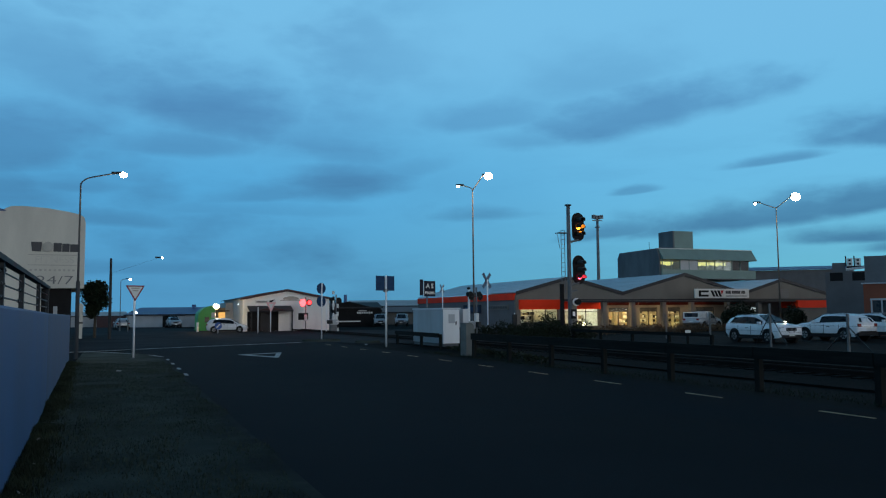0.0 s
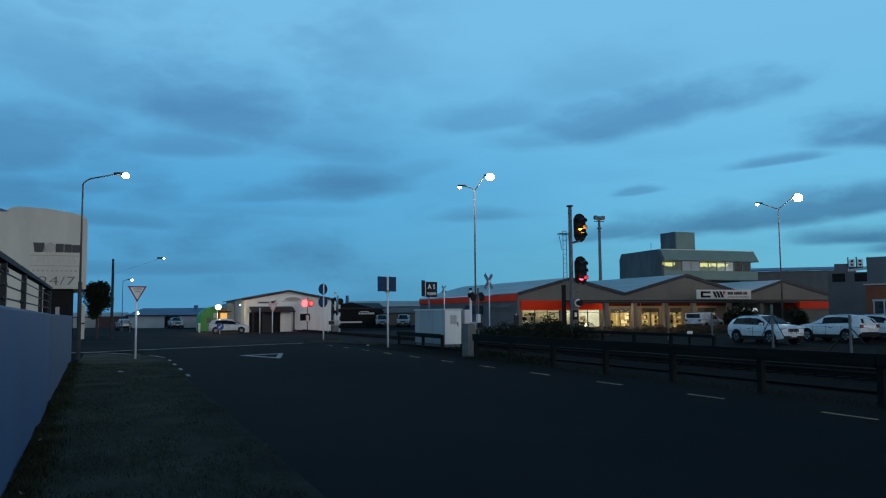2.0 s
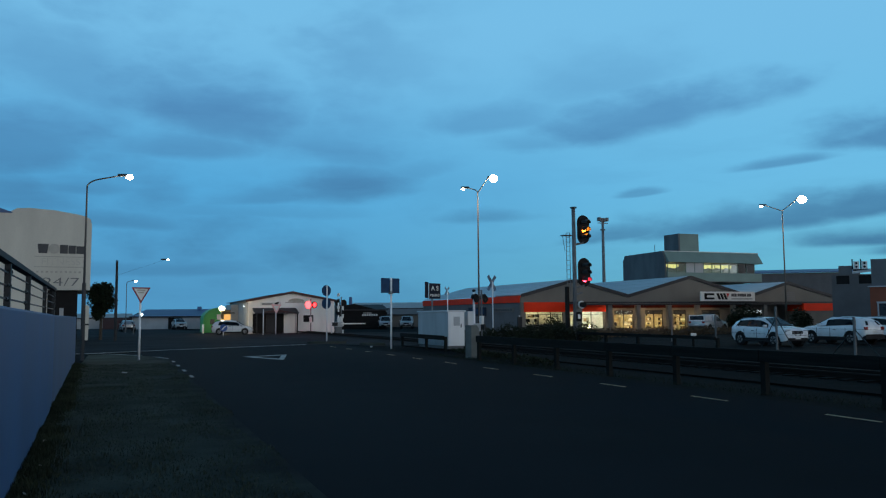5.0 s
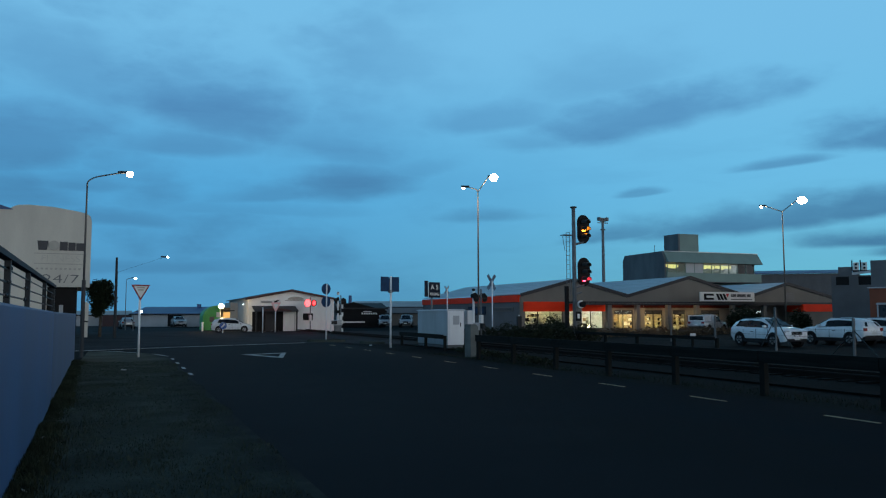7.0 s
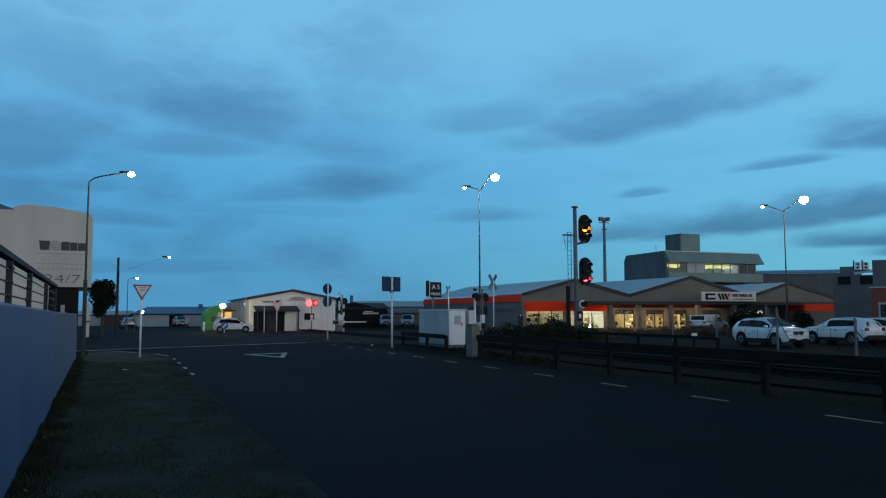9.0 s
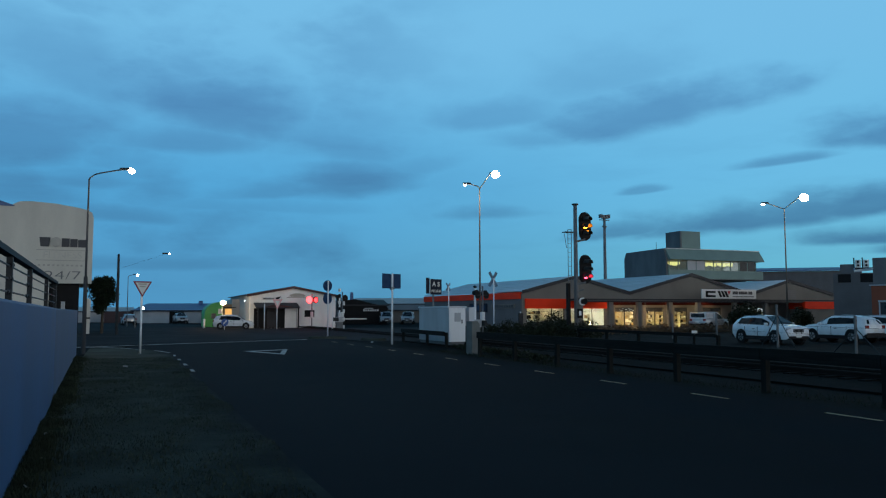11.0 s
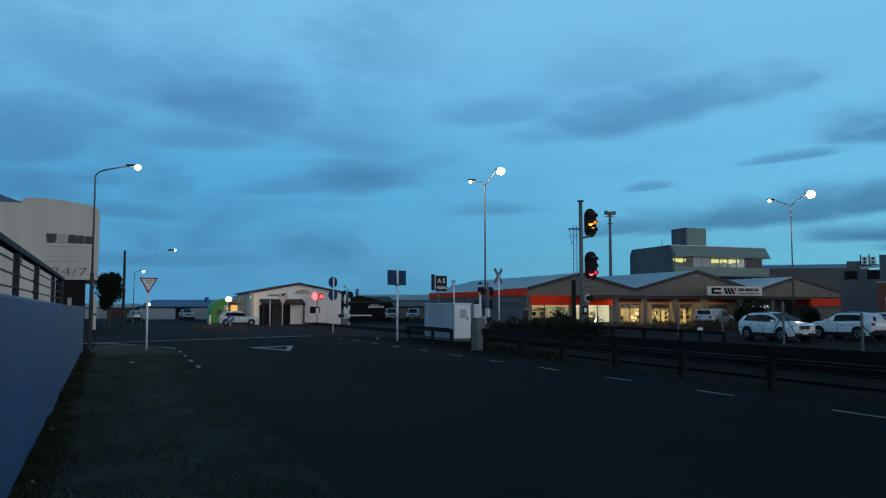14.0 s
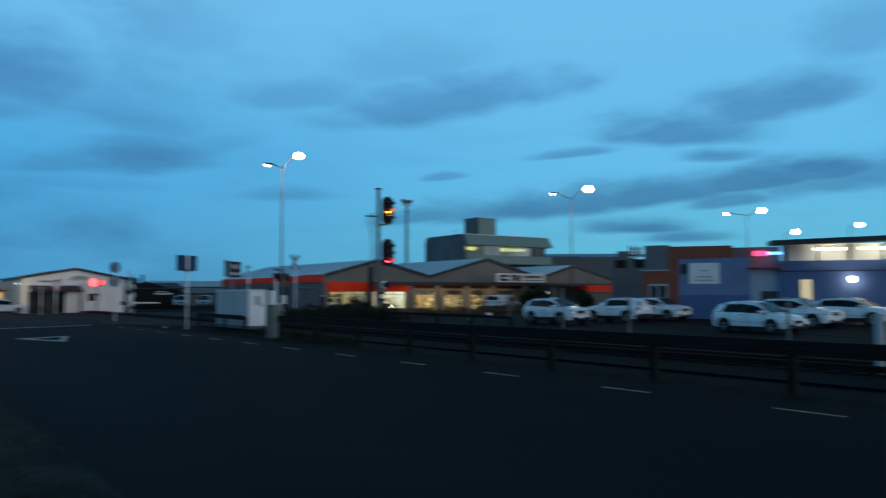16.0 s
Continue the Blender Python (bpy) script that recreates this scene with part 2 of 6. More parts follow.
M = dict(
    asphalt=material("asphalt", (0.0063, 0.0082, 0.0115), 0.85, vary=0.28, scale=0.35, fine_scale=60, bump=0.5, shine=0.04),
    seal=material("old_chip_seal", (0.040, 0.040, 0.042), 0.9, vary=0.3, scale=0.25, fine_scale=40, bump=0.5, shine=0.04),
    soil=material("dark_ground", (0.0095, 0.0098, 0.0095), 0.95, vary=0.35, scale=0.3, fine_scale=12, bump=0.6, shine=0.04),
    path=material("worn_path", (0.066, 0.074, 0.062), 0.95, vary=0.3, scale=0.6, fine_scale=30, bump=0.5, shine=0.04),
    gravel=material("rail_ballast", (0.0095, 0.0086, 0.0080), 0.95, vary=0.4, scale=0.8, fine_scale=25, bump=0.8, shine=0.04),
    grass=material("grass_blades", (0.062, 0.082, 0.062), 0.8, vary=0.35, scale=1.0, fine_scale=20, shine=0.04),
    railtop=material("rusty_rail", (0.016, 0.013, 0.012), 0.8, 0.0, vary=0.25, scale=1.0, shine=0.05),
    paint=material("road_paint", (0.40, 0.40, 0.38), 0.7, vary=0.35, scale=1.5, fine_scale=25),
    paintwarm=material("faded_yellow_road_paint", (0.50, 0.36, 0.21), 0.7, vary=0.35, scale=1.5, fine_scale=25),
    postwood=material("weathered_post_timber", (0.017, 0.0185, 0.0178), 0.9, vary=0.35, scale=2.0, fine_scale=30, bump=0.5, streak=(1, 1, 0.3), shine=0.06),
    bluewall=material("blue_fence_paint", (0.019, 0.075, 0.190), 0.6, vary=0.14, scale=0.7, fine_scale=14, bump=0.1, streak=(1, 1, 0.25)),
    timber=material("dark_timber", (0.0115, 0.0118, 0.0112), 0.85, vary=0.35, scale=2.0, fine_scale=30, bump=0.5, streak=(0.4, 0.4, 6), shine=0.12),
    galv=material("galvanised_steel", (0.16, 0.17, 0.18), 0.7, 0.0, vary=0.2, scale=3, fine_scale=40, shine=0.3),
    darksteel=material("dark_steel", (0.035, 0.037, 0.040), 0.5, 0.4, vary=0.2, scale=3, shine=0.12),
    whitepost=material("white_post_paint", (0.88, 0.89, 0.90), 0.5, vary=0.12, scale=2, streak=(1, 1, 0.3)),
    signback=material("sign_back", (0.018, 0.056, 0.130), 0.6, 0.0, vary=0.15, scale=2, shine=0.12),
    signwhite=material("sign_white", (0.72, 0.72, 0.70), 0.45, vary=0.06),
    signred=material("sign_red", (0.50, 0.020, 0.025), 0.45, vary=0.08),
    signblue=material("sign_blue", (0.03, 0.10, 0.34), 0.45, vary=0.08),
    signdark=material("sign_dark", (0.012, 0.018, 0.035), 0.5, vary=0.1, shine=0.12),
    black=material("black_paint", (0.012, 0.012, 0.013), 0.6, vary=0.2, scale=2, shine=0.12),
    cream=material("cream_plaster", (0.62, 0.585, 0.51), 0.85, vary=0.08, scale=0.5, fine_scale=8, bump=0.1, streak=(1, 1, 0.3)),
    lettergrey=material("letter_grey", (0.055, 0.055, 0.060), 0.6, vary=0.1),
    letterfaint=material("letter_faded", (0.44, 0.41, 0.36), 0.7, vary=0.1),
    housewhite=material("white_weatherboard", (0.90, 0.89, 0.86), 0.7, vary=0.08, scale=0.6, fine_scale=9, streak=(1, 1, 0.3)),
    housegrey=material("grey_cladding", (0.48, 0.48, 0.47), 0.7, vary=0.1, scale=0.7),
    roofdark=material("dark_roof_iron", (0.045, 0.045, 0.050), 0.5, 0.1, vary=0.15, scale=0.6, shine=0.12),
    roofred=material("red_brown_roof_edge", (0.065, 0.022, 0.020), 0.6, vary=0.15),
    roofpale=material("pale_roof_iron", (0.40, 0.44, 0.48), 0.45, 0.15, vary=0.12, scale=0.4, streak=(3, 0.4, 1)),
    roofblue=material("blue_roof_iron", (0.06, 0.115, 0.25), 0.5, 0.1, vary=0.12, scale=0.4),
    taupe=material("taupe_cement_board", (0.150, 0.142, 0.128), 0.8, vary=0.09, scale=0.5, fine_scale=8, streak=(1, 1, 0.4)),
    taupedark=material("grey_brick_side", (0.17, 0.165, 0.165), 0.85, vary=0.12, scale=0.6, fine_scale=10),
    orange=material("orange_fascia", (0.84, 0.040, 0.008), 0.6, vary=0.08, scale=0.6, shine=0.15),
    concrete=material("weathered_concrete", (0.13, 0.14, 0.15), 0.9, vary=0.2, scale=0.5, fine_scale=8, bump=0.2, streak=(1, 1, 0.3)),
    officegreen=material("grey_green_cladding", (0.18, 0.27, 0.25), 0.7, vary=0.07, scale=0.5),
    plum=material("orange_brown_cladding", (0.22, 0.060, 0.028), 0.75, vary=0.12, scale=0.7),
    lilac=material("blue_lilac_wall", (0.13, 0.19, 0.33), 0.7, vary=0.1, scale=0.5),
    midblue=material("mid_blue_wall", (0.055, 0.105, 0.25), 0.65, vary=0.1, scale=0.5),
    palegrey=material("pale_grey_panel", (0.42, 0.44, 0.46), 0.7, vary=0.08, scale=0.6),
    green=material("bright_green_panel", (0.05, 0.42, 0.08), 0.5, vary=0.1, scale=0.6),
    carwhite=material("white_car_paint", (0.80, 0.81, 0.83), 0.28, vary=0.03, coat=0.6),
    carsilver=material("silver_car_paint", (0.42, 0.43, 0.45), 0.3, 0.4, vary=0.04, coat=0.5),
    tyre=material("tyre_rubber", (0.016, 0.016, 0.017), 0.85, vary=0.2, scale=8, shine=0.12),
    rim=material("alloy_rim", (0.35, 0.36, 0.37), 0.35, 0.8, vary=0.1, scale=6),
    trim=material("black_plastic_trim", (0.018, 0.018, 0.020), 0.6, vary=0.15, scale=4, shine=0.12),
    carglass=material("dark_car_glass", (0.012, 0.016, 0.022), 0.28, vary=0.1, shine=0.4),
    headlamp=material("headlamp_lens", (0.55, 0.57, 0.60), 0.12, 0.3, vary=0.1),
    tail=material("tail_lamp_lens", (0.25, 0.012, 0.012), 0.2, vary=0.1),
    boxwhite=material("white_cabinet_paint", (0.62, 0.64, 0.66), 0.5, vary=0.05, scale=1.2, streak=(1, 1, 0.25)),
    bark=material("bark", (0.06, 0.048, 0.036), 0.9, vary=0.3, scale=5, bump=0.6),
    leaf=material("dark_leaves", (0.015, 0.024, 0.012), 0.6, vary=0.4, scale=3, random_shift=0.3, shine=0.12),
    # brown leaf colour, raised to carry the shop light on the shrubs
    brownhedge=material("lit_brown_hedge_leaves", (0.125, 0.084, 0.052), 0.75, vary=0.45, scale=1.2, shine=0.10),
    yardseal=material("brown_yard_seal", (0.0185, 0.0170, 0.0158), 0.9, vary=0.35, scale=0.3, fine_scale=40, bump=0.5, shine=0.04),
    polepaint=material("matt_grey_pole_paint", (0.16, 0.135, 0.12), 0.85, vary=0.15, scale=0.8, shine=0.06),
    polegrey=material("dull_grey_pole", (0.060, 0.064, 0.070), 0.75, vary=0.15, scale=0.8, shine=0.1),
    sidegrey=material("grey_block_wall", (0.115, 0.118, 0.125), 0.85, vary=0.12, scale=0.6, fine_scale=10),
    bluepale=material("pale_blue_panel", (0.30, 0.36, 0.44), 0.7, vary=0.1, scale=0.5),
    buckgrey=material("blue_grey_sign_back", (0.13, 0.20, 0.28), 0.6, vary=0.15, scale=2, shine=0.12),
    soffitfill=glowing("verandah_fill_lamp", (1.0, 0.70, 0.36), 170.0),
    orange_shade=material("orange_fascia_in_shade", (0.07, 0.009, 0.006), 0.7, vary=0.15, scale=0.6, shine=0.1),
    lettermid=material("letter_mid_grey", (0.17, 0.17, 0.17), 0.7, vary=0.1),
    letterpale=material("letter_pale", (0.56, 0.53, 0.47), 0.7, vary=0.1),
    wallgrass=material("wall_foot_grass", (0.040, 0.052, 0.034), 0.85, vary=0.4, scale=1.4, shine=0.05),
    hedge=material("hedge_leaves", (0.026, 0.032, 0.018), 0.7, vary=0.45, scale=1.2, shine=0.12),
    inner=material("shop_wall", (0.36, 0.30, 0.21), 0.8, vary=0.08),
    shelf=material("shop_shelf", (0.40, 0.36, 0.28), 0.6, vary=0.15),
    stock_a=material("stock_carton", (0.36, 0.24, 0.12), 0.7, vary=0.2),
    stock_b=material("stock_white", (0.66, 0.64, 0.58), 0.6, vary=0.12),
    stock_c=material("stock_dark", (0.05, 0.05, 0.06), 0.6, vary=0.2),
    shoptube=glowing("shop_tube", (1.0, 0.74, 0.38), 140.0),
    shoptube_cool=glowing("white_shop_tube", (1.0, 0.90, 0.66), 85.0),
    reddim=glowing("second_red_signal", (1.0, 0.03, 0.035), 6.0),
    visor=material("glossy_black_visor", (0.05, 0.05, 0.05), 0.35, vary=0.1, scale=4, shine=0.6),
    borderred=material("dull_red_border", (0.26, 0.016, 0.024), 0.5, vary=0.08),
    salmon=material("salmon_sign", (0.80, 0.46, 0.46), 0.5, vary=0.08),
    greywall=material("grey_blue_fence_paint", (0.042, 0.082, 0.165), 0.65, vary=0.14, scale=0.7, fine_scale=14, bump=0.1, streak=(1, 1, 0.25)),
    polished=material("polished_rail_head", (0.030, 0.026, 0.024), 0.75, 0.0, vary=0.35, scale=0.5, streak=(1, 0.25, 1), shine=0.05),
    endwhite=material("lit_end_white_paint", (0.80, 0.81, 0.82), 0.5, vary=0.05, scale=1.2, streak=(1, 1, 0.25)),
    boxgrey=material("greyed_white_paint", (0.40, 0.42, 0.44), 0.6, vary=0.12, scale=1.2, streak=(1, 1, 0.25)),
    endconcrete=material("greenish_concrete_post", (0.135, 0.15, 0.145), 0.85, vary=0.18, scale=2.0, bump=0.2),
    storewarm=glowing("warm_store_window", (1.0, 0.55, 0.16), 0.9),
    showlamp=glowing("window_lamp", (1.0, 0.82, 0.50), 14.0),
    officetube=glowing("office_tube", (0.95, 0.90, 0.30), 0.95),
    lamp=glowing("street_lamp_lens", (1.0, 0.82, 0.62), 14.0),
    lampcool=glowing("cool_lamp_lens", (0.80, 0.95, 1.0), 10.0),
    lampwarm=glowing("warm_lamp_lens", (1.0, 0.74, 0.42), 14.0),
    redlamp=glowing("red_signal", (1.0, 0.03, 0.035), 12.0),
    amber=glowing("amber_signal", (1.0, 0.26, 0.015), 16.0),
    sigred=glowing("red_signal_small", (1.0, 0.03, 0.06), 18.0),
    litwindow=glowing("lit_window", (1.0, 0.88, 0.55), 0.55),
    neonred=glowing("red_neon", (1.0, 0.05, 0.15), 3.0),
    neonblue=glowing("blue_neon", (0.12, 0.35, 1.0), 4.0),
    whitelight=glowing("canopy_light", (1.0, 0.93, 0.74), 16.0),
    pane=glass("window_pane", clear=0.92),
    officepane=glass("office_window_pane", clear=0.95, rough=0.35),
    darkpane=glass("dark_window_pane", (0.10, 0.11, 0.12), 0.9),
)


def verge_material():
    """Earth and thin grass that wear away raggedly into the road's edge."""
    m = material("earth_verge", (0.080, 0.092, 0.076), 0.95, vary=0.30, scale=0.8, fine_scale=30, bump=0.5, shine=0.04)
    t = m.node_tree
    p = next(n for n in t.nodes if n.type == "BSDF_PRINCIPLED")
    earth = p.inputs["Base Color"].links[0].from_socket
    at = t.nodes.new("ShaderNodeTexCoord").outputs["Object"]
    sp = t.nodes.new("ShaderNodeSeparateXYZ")
    t.links.new(at, sp.inputs[0])
    ragged = math_node(t, "ADD", sp.outputs[0], math_node(t, "MULTIPLY", math_node(t, "SUBTRACT", noise_of(t, at, 0.9, 6.0, 0.65), 0.5), 2.6))
    patch = smooth(t, noise_of(t, at, 0.35, 4.0, 0.6), 0.42, 0.66)
    base = mix_colour(t, math_node(t, "MULTIPLY", patch, 0.45), earth, (0.030, 0.036, 0.028))
    base = mix_colour(t, math_node(t, "MULTIPLY", smooth(t, ragged, 0.7, 2.3), 0.85), base, (0.0180, 0.0208, 0.0240))
    t.links.new(base, p.inputs["Base Color"])
    return m


def paled_asphalt():
    m = M["asphalt"]
    t = m.node_tree
    p = next(n for n in t.nodes if n.type == "BSDF_PRINCIPLED")
    tar = p.inputs["Base Color"].links[0].from_socket
    at = t.nodes.new("ShaderNodeTexCoord").outputs["Object"]
    sp = t.nodes.new("ShaderNodeSeparateXYZ")
    t.links.new(at, sp.inputs[0])
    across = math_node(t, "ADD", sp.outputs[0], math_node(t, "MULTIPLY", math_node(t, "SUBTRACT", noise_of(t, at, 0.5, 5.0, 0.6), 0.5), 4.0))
    # tar paler toward the verge
    toward_verge = math_node(t, "MULTIPLY", smooth(t, across, 8.5, 2.0), 0.88)
    # and paler again toward the junction
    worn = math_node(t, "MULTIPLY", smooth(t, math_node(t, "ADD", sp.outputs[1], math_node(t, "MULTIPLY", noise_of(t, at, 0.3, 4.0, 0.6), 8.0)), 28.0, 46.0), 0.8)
    base = mix_colour(t, toward_verge, tar, (0.0180, 0.0208, 0.0240))
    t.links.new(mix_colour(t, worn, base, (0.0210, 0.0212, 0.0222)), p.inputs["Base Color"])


M["verge"] = verge_material()
paled_asphalt()


# ---------------------------------------------------------------- mesh helpers
def box(bm, x0, x1, y0, y1, z0, z1, bevel=0.0):
    made = bmesh.ops.create_cube(bm, size=1.0, matrix=Matrix.Translation(((x0 + x1) / 2, (y0 + y1) / 2, (z0 + z1) / 2)) @ Matrix.Diagonal((x1 - x0, y1 - y0, z1 - z0, 1)))
    if bevel:
        edges = list({e for v in made["verts"] for e in v.link_edges})
        bmesh.ops.bevel(bm, geom=edges, offset=bevel, segments=2, profile=0.7, affect="EDGES")
    return bm


def tube(bm, a, b, r0, r1=None, seg=12):
    a, b = Vector(a), Vector(b)
    d = b - a
    turn = d.to_track_quat("Z", "Y").to_matrix().to_4x4()
    bmesh.ops.create_cone(bm, cap_ends=True, segments=seg, radius1=r0, radius2=r0 if r1 is None else r1, depth=d.length, matrix=Matrix.Translation((a + b) / 2) @ turn)
    return bm


def ball(bm, at, r, squash=(1, 1, 1), seg=12):
    bmesh.ops.create_uvsphere(bm, u_segments=seg, v_segments=max(6, seg // 2), radius=r, matrix=Matrix.Translation(at) @ Matrix.Diagonal((*squash, 1)))
    return bm


def poly(bm, points, depth):
    """A flat outline of 3D points, thickened by the vector depth."""
    vs = [bm.verts.new(p) for p in points]
    face = bm.faces.new(vs)
    made = bmesh.ops.extrude_face_region(bm, geom=[face])
    bmesh.ops.translate(bm, verts=[v for v in made["geom"] if isinstance(v, bmesh.types.BMVert)], vec=depth)
    bmesh.ops.recalc_face_normals(bm, faces=bm.faces[:])
    return bm


def B():
    return bmesh.new()


def mesh_of(name, bm, mat, shade=False):
    me = bpy.data.meshes.new(name)
    bmesh.ops.recalc_face_normals(bm, faces=bm.faces[:])
    if shade:
        for fc in bm.faces:
            fc.smooth = True
    bm.to_mesh(me)
    bm.free()
    me.materials.append(M[mat])
    return me


def part(name, bm, mat, parent, label="", shade=False):
    ob = new(name, mesh_of(name, bm, mat, shade))
    ob.parent = parent
    return tagged(ob, label)


def thing(name, x, y, label, category, group="", turn=0.0, z=0.0, kind=""):
    ob = new(name)
    ob.matrix_basis = pose(x, y, z, 0, 0, turn)
    ob.empty_display_size = 0.2
    return tagged(ob, label, category, group, kind)


def structure(name, bm, mat, label, category, kind="structure"):
    return tagged(new(name, mesh_of(name, bm, mat)), label, category, "", kind)


def text_mesh(body, size, depth=0.006, stretch=1.0, bold=0.0):
    """A bmesh of lettering in the xz plane, centred, facing -y."""
    cu = bpy.data.curves.new("lettering", "FONT")
    cu.body, cu.size, cu.extrude, cu.align_x, cu.align_y, cu.offset = body, size, depth, "CENTER", "CENTER", bold
    tmp = bpy.data.objects.new("lettering", cu)
    scene.collection.objects.link(tmp)
    dg = bpy.context.evaluated_depsgraph_get()
    dg.update()
    me = bpy.data.meshes.new_from_object(tmp.evaluated_get(dg))
    bm = B()
    bm.from_mesh(me)
    bpy.data.objects.remove(tmp)
    bpy.data.curves.remove(cu)
    bpy.data.meshes.remove(me)
    bmesh.ops.transform(bm, verts=bm.verts[:], matrix=pose(0, 0, 0, 90) @ Matrix.Diagonal((stretch, 1, 1, 1)))
    return bm


def moved(bm, m):
    bmesh.ops.transform(bm, verts=bm.verts[:], matrix=m)
    return bm


def lamp_light(name, x, y, z, watts, colour, radius=0.25):
    ld = bpy.data.lights.new(name, "POINT")
    ld.energy, ld.color, ld.shadow_soft_size = watts, colour, radius
    ob = new(name, ld)
    ob.location = (x, y, z)
    return ob


# ---------------------------------------------------------------- ground, road, rail corridor
bm = B()
bmesh.ops.create_grid(bm, x_segments=60, y_segments=60, size=1500)
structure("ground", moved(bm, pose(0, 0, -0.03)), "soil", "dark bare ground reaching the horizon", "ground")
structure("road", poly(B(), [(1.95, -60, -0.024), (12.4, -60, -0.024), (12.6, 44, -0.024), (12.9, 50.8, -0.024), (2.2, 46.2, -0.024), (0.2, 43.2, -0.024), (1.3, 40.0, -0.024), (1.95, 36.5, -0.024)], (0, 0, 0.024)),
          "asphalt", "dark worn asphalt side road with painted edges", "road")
structure("road_cross", poly(B(), [(-70, 13, -0.02), (-1.6, 44.4, -0.02), (2.2, 46.0, -0.02), (12.9, 50.6, -0.02), (14.0, 45.6, -0.02), (26.0, 46.4, -0.02), (27.5, 53.5, -0.02), (60, 62.0, -0.02), (58, 84.0, -0.02), (20, 84, -0.02), (-4, 150, -0.02), (-90, 150, -0.02)], (0, 0, 0.014)),
          "seal", "wide grey asphalt cross street at the junction", "road")
structure("yard", poly(B(), [(27, -60, -0.022), (110, -60, -0.022), (110, 64, -0.022), (29, 50, -0.022)], (0, 0, 0.018)), "yardseal", "dark sealed car park beside the railway", "ground")
structure("pavement", poly(B(), [(-1.3, -60, -0.02), (1.95, -60, -0.02), (1.95, 36.5, -0.02), (1.25, 39.8, -0.02), (-0.2, 42.0, -0.02), (-1.4, 42.5, -0.02)], (0, 0, 0.026)),
          "verge", "dark earthen footpath and verge between wall and road", "pavement")
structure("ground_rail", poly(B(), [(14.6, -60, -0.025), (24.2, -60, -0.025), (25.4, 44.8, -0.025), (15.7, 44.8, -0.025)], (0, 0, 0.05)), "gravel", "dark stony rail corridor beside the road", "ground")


def painted(name, points, label, mat="paint"):
    structure(name, poly(B(), [(x, y, -0.004) for x, y in points], (0, 0, 0.009)), mat, label, "road marking")


for k in range(-4, 11):
    y0 = 9.5 + 3.57 * k
    painted("edge_dash", [(11.59, y0), (11.655, y0), (11.655, y0 + 1.12), (11.59, y0 + 1.12)], "short faded yellow painted dash at the road edge", "paintwarm")
for k in range(4):
    y0 = 25.0 + 2.95 * k
    painted("edge_dash", [(1.99, y0), (2.10, y0), (2.10, y0 + 0.85), (1.99, y0 + 0.85)], "short white painted dash beside the verge")


def painted_strip(name, line, width, label):
    left, right = [], []
    for i, (x, y) in enumerate(line):
        ax, ay = line[max(0, i - 1)]
        bx, by = line[min(len(line) - 1, i + 1)]
        n = Vector((-(by - ay), bx - ax)).normalized() * width / 2
        left.append((x + n.x, y + n.y))
        right.append((x - n.x, y - n.y))
    painted(name, left + right[::-1], label)


painted_strip("limit_line", [(-2.6, 43.5), (2.22, 46.3), (8.29, 49.3), (11.0, 50.5)], 0.22, "worn white limit line across the junction mouth")
painted_strip("kerb_line", [(1.95, 36.7), (1.6, 38.4), (0.9, 40.4), (0.0, 42.3), (-1.0, 43.6), (-2.4, 44.4)], 0.14, "white line curving round the verge corner")
painted_strip("far_line", [(13.4, 44.0), (13.9, 45.6)], 0.15, "short white line beside the crossing")
apex, base_l, base_r = Vector((6.35, 33.3)), Vector((5.15, 36.7)), Vector((7.35, 37.8))
cen = (apex + base_l + base_r) / 3
bm = B()
tri = [apex, base_l, base_r]
ins = [cen + (p - cen) * 0.66 for p in tri]
for i in range(3):
    j = (i + 1) % 3
    poly(bm, [(tri[i].x, tri[i].y, -0.004), (tri[j].x, tri[j].y, -0.004), (ins[j].x, ins[j].y, -0.004), (ins[i].x, ins[i].y, -0.004)], (0, 0, 0.009))
structure("give_way_triangle", bm, "paint", "white give-way triangle painted on the asphalt", "road marking")


def rail_track(x):
    t = thing("rail_track", x, 0, "rusty railway track on timber sleepers in ballast", "railway", kind="structure")
    for side in (-0.53, 0.53):
        b = B()
        box(b, side - 0.06, side + 0.06, -60, 130, 0.06, 0.08)
        box(b, side - 0.012, side + 0.012, -60, 130, 0.08, 0.17)
        rail = part("rail", b, "railtop", t, "rusty steel rail")
        part("rail_head", box(B(), side - 0.035, side + 0.035, -60, 130, 0.171, 0.21, 0.008), "polished", rail, "worn bright rail head")
    b = B()
    box(b, -1.05, 1.05, -0.11, 0.11, 0.0, 0.06)
    me = mesh_of("sleeper", b, "timber")
    for k in range(90):
        s = new("sleeper", me)
        s.parent = t
        s.matrix_basis = pose(0, -10 + k * 0.62, 0.0, 0, 0, random.uniform(-1, 1))
    return t


rail_track(18.5)


# ---------------------------------------------------------------- blue wall with cable fence on top
wall_at = lambda y: -0.77 - 0.0257 * y


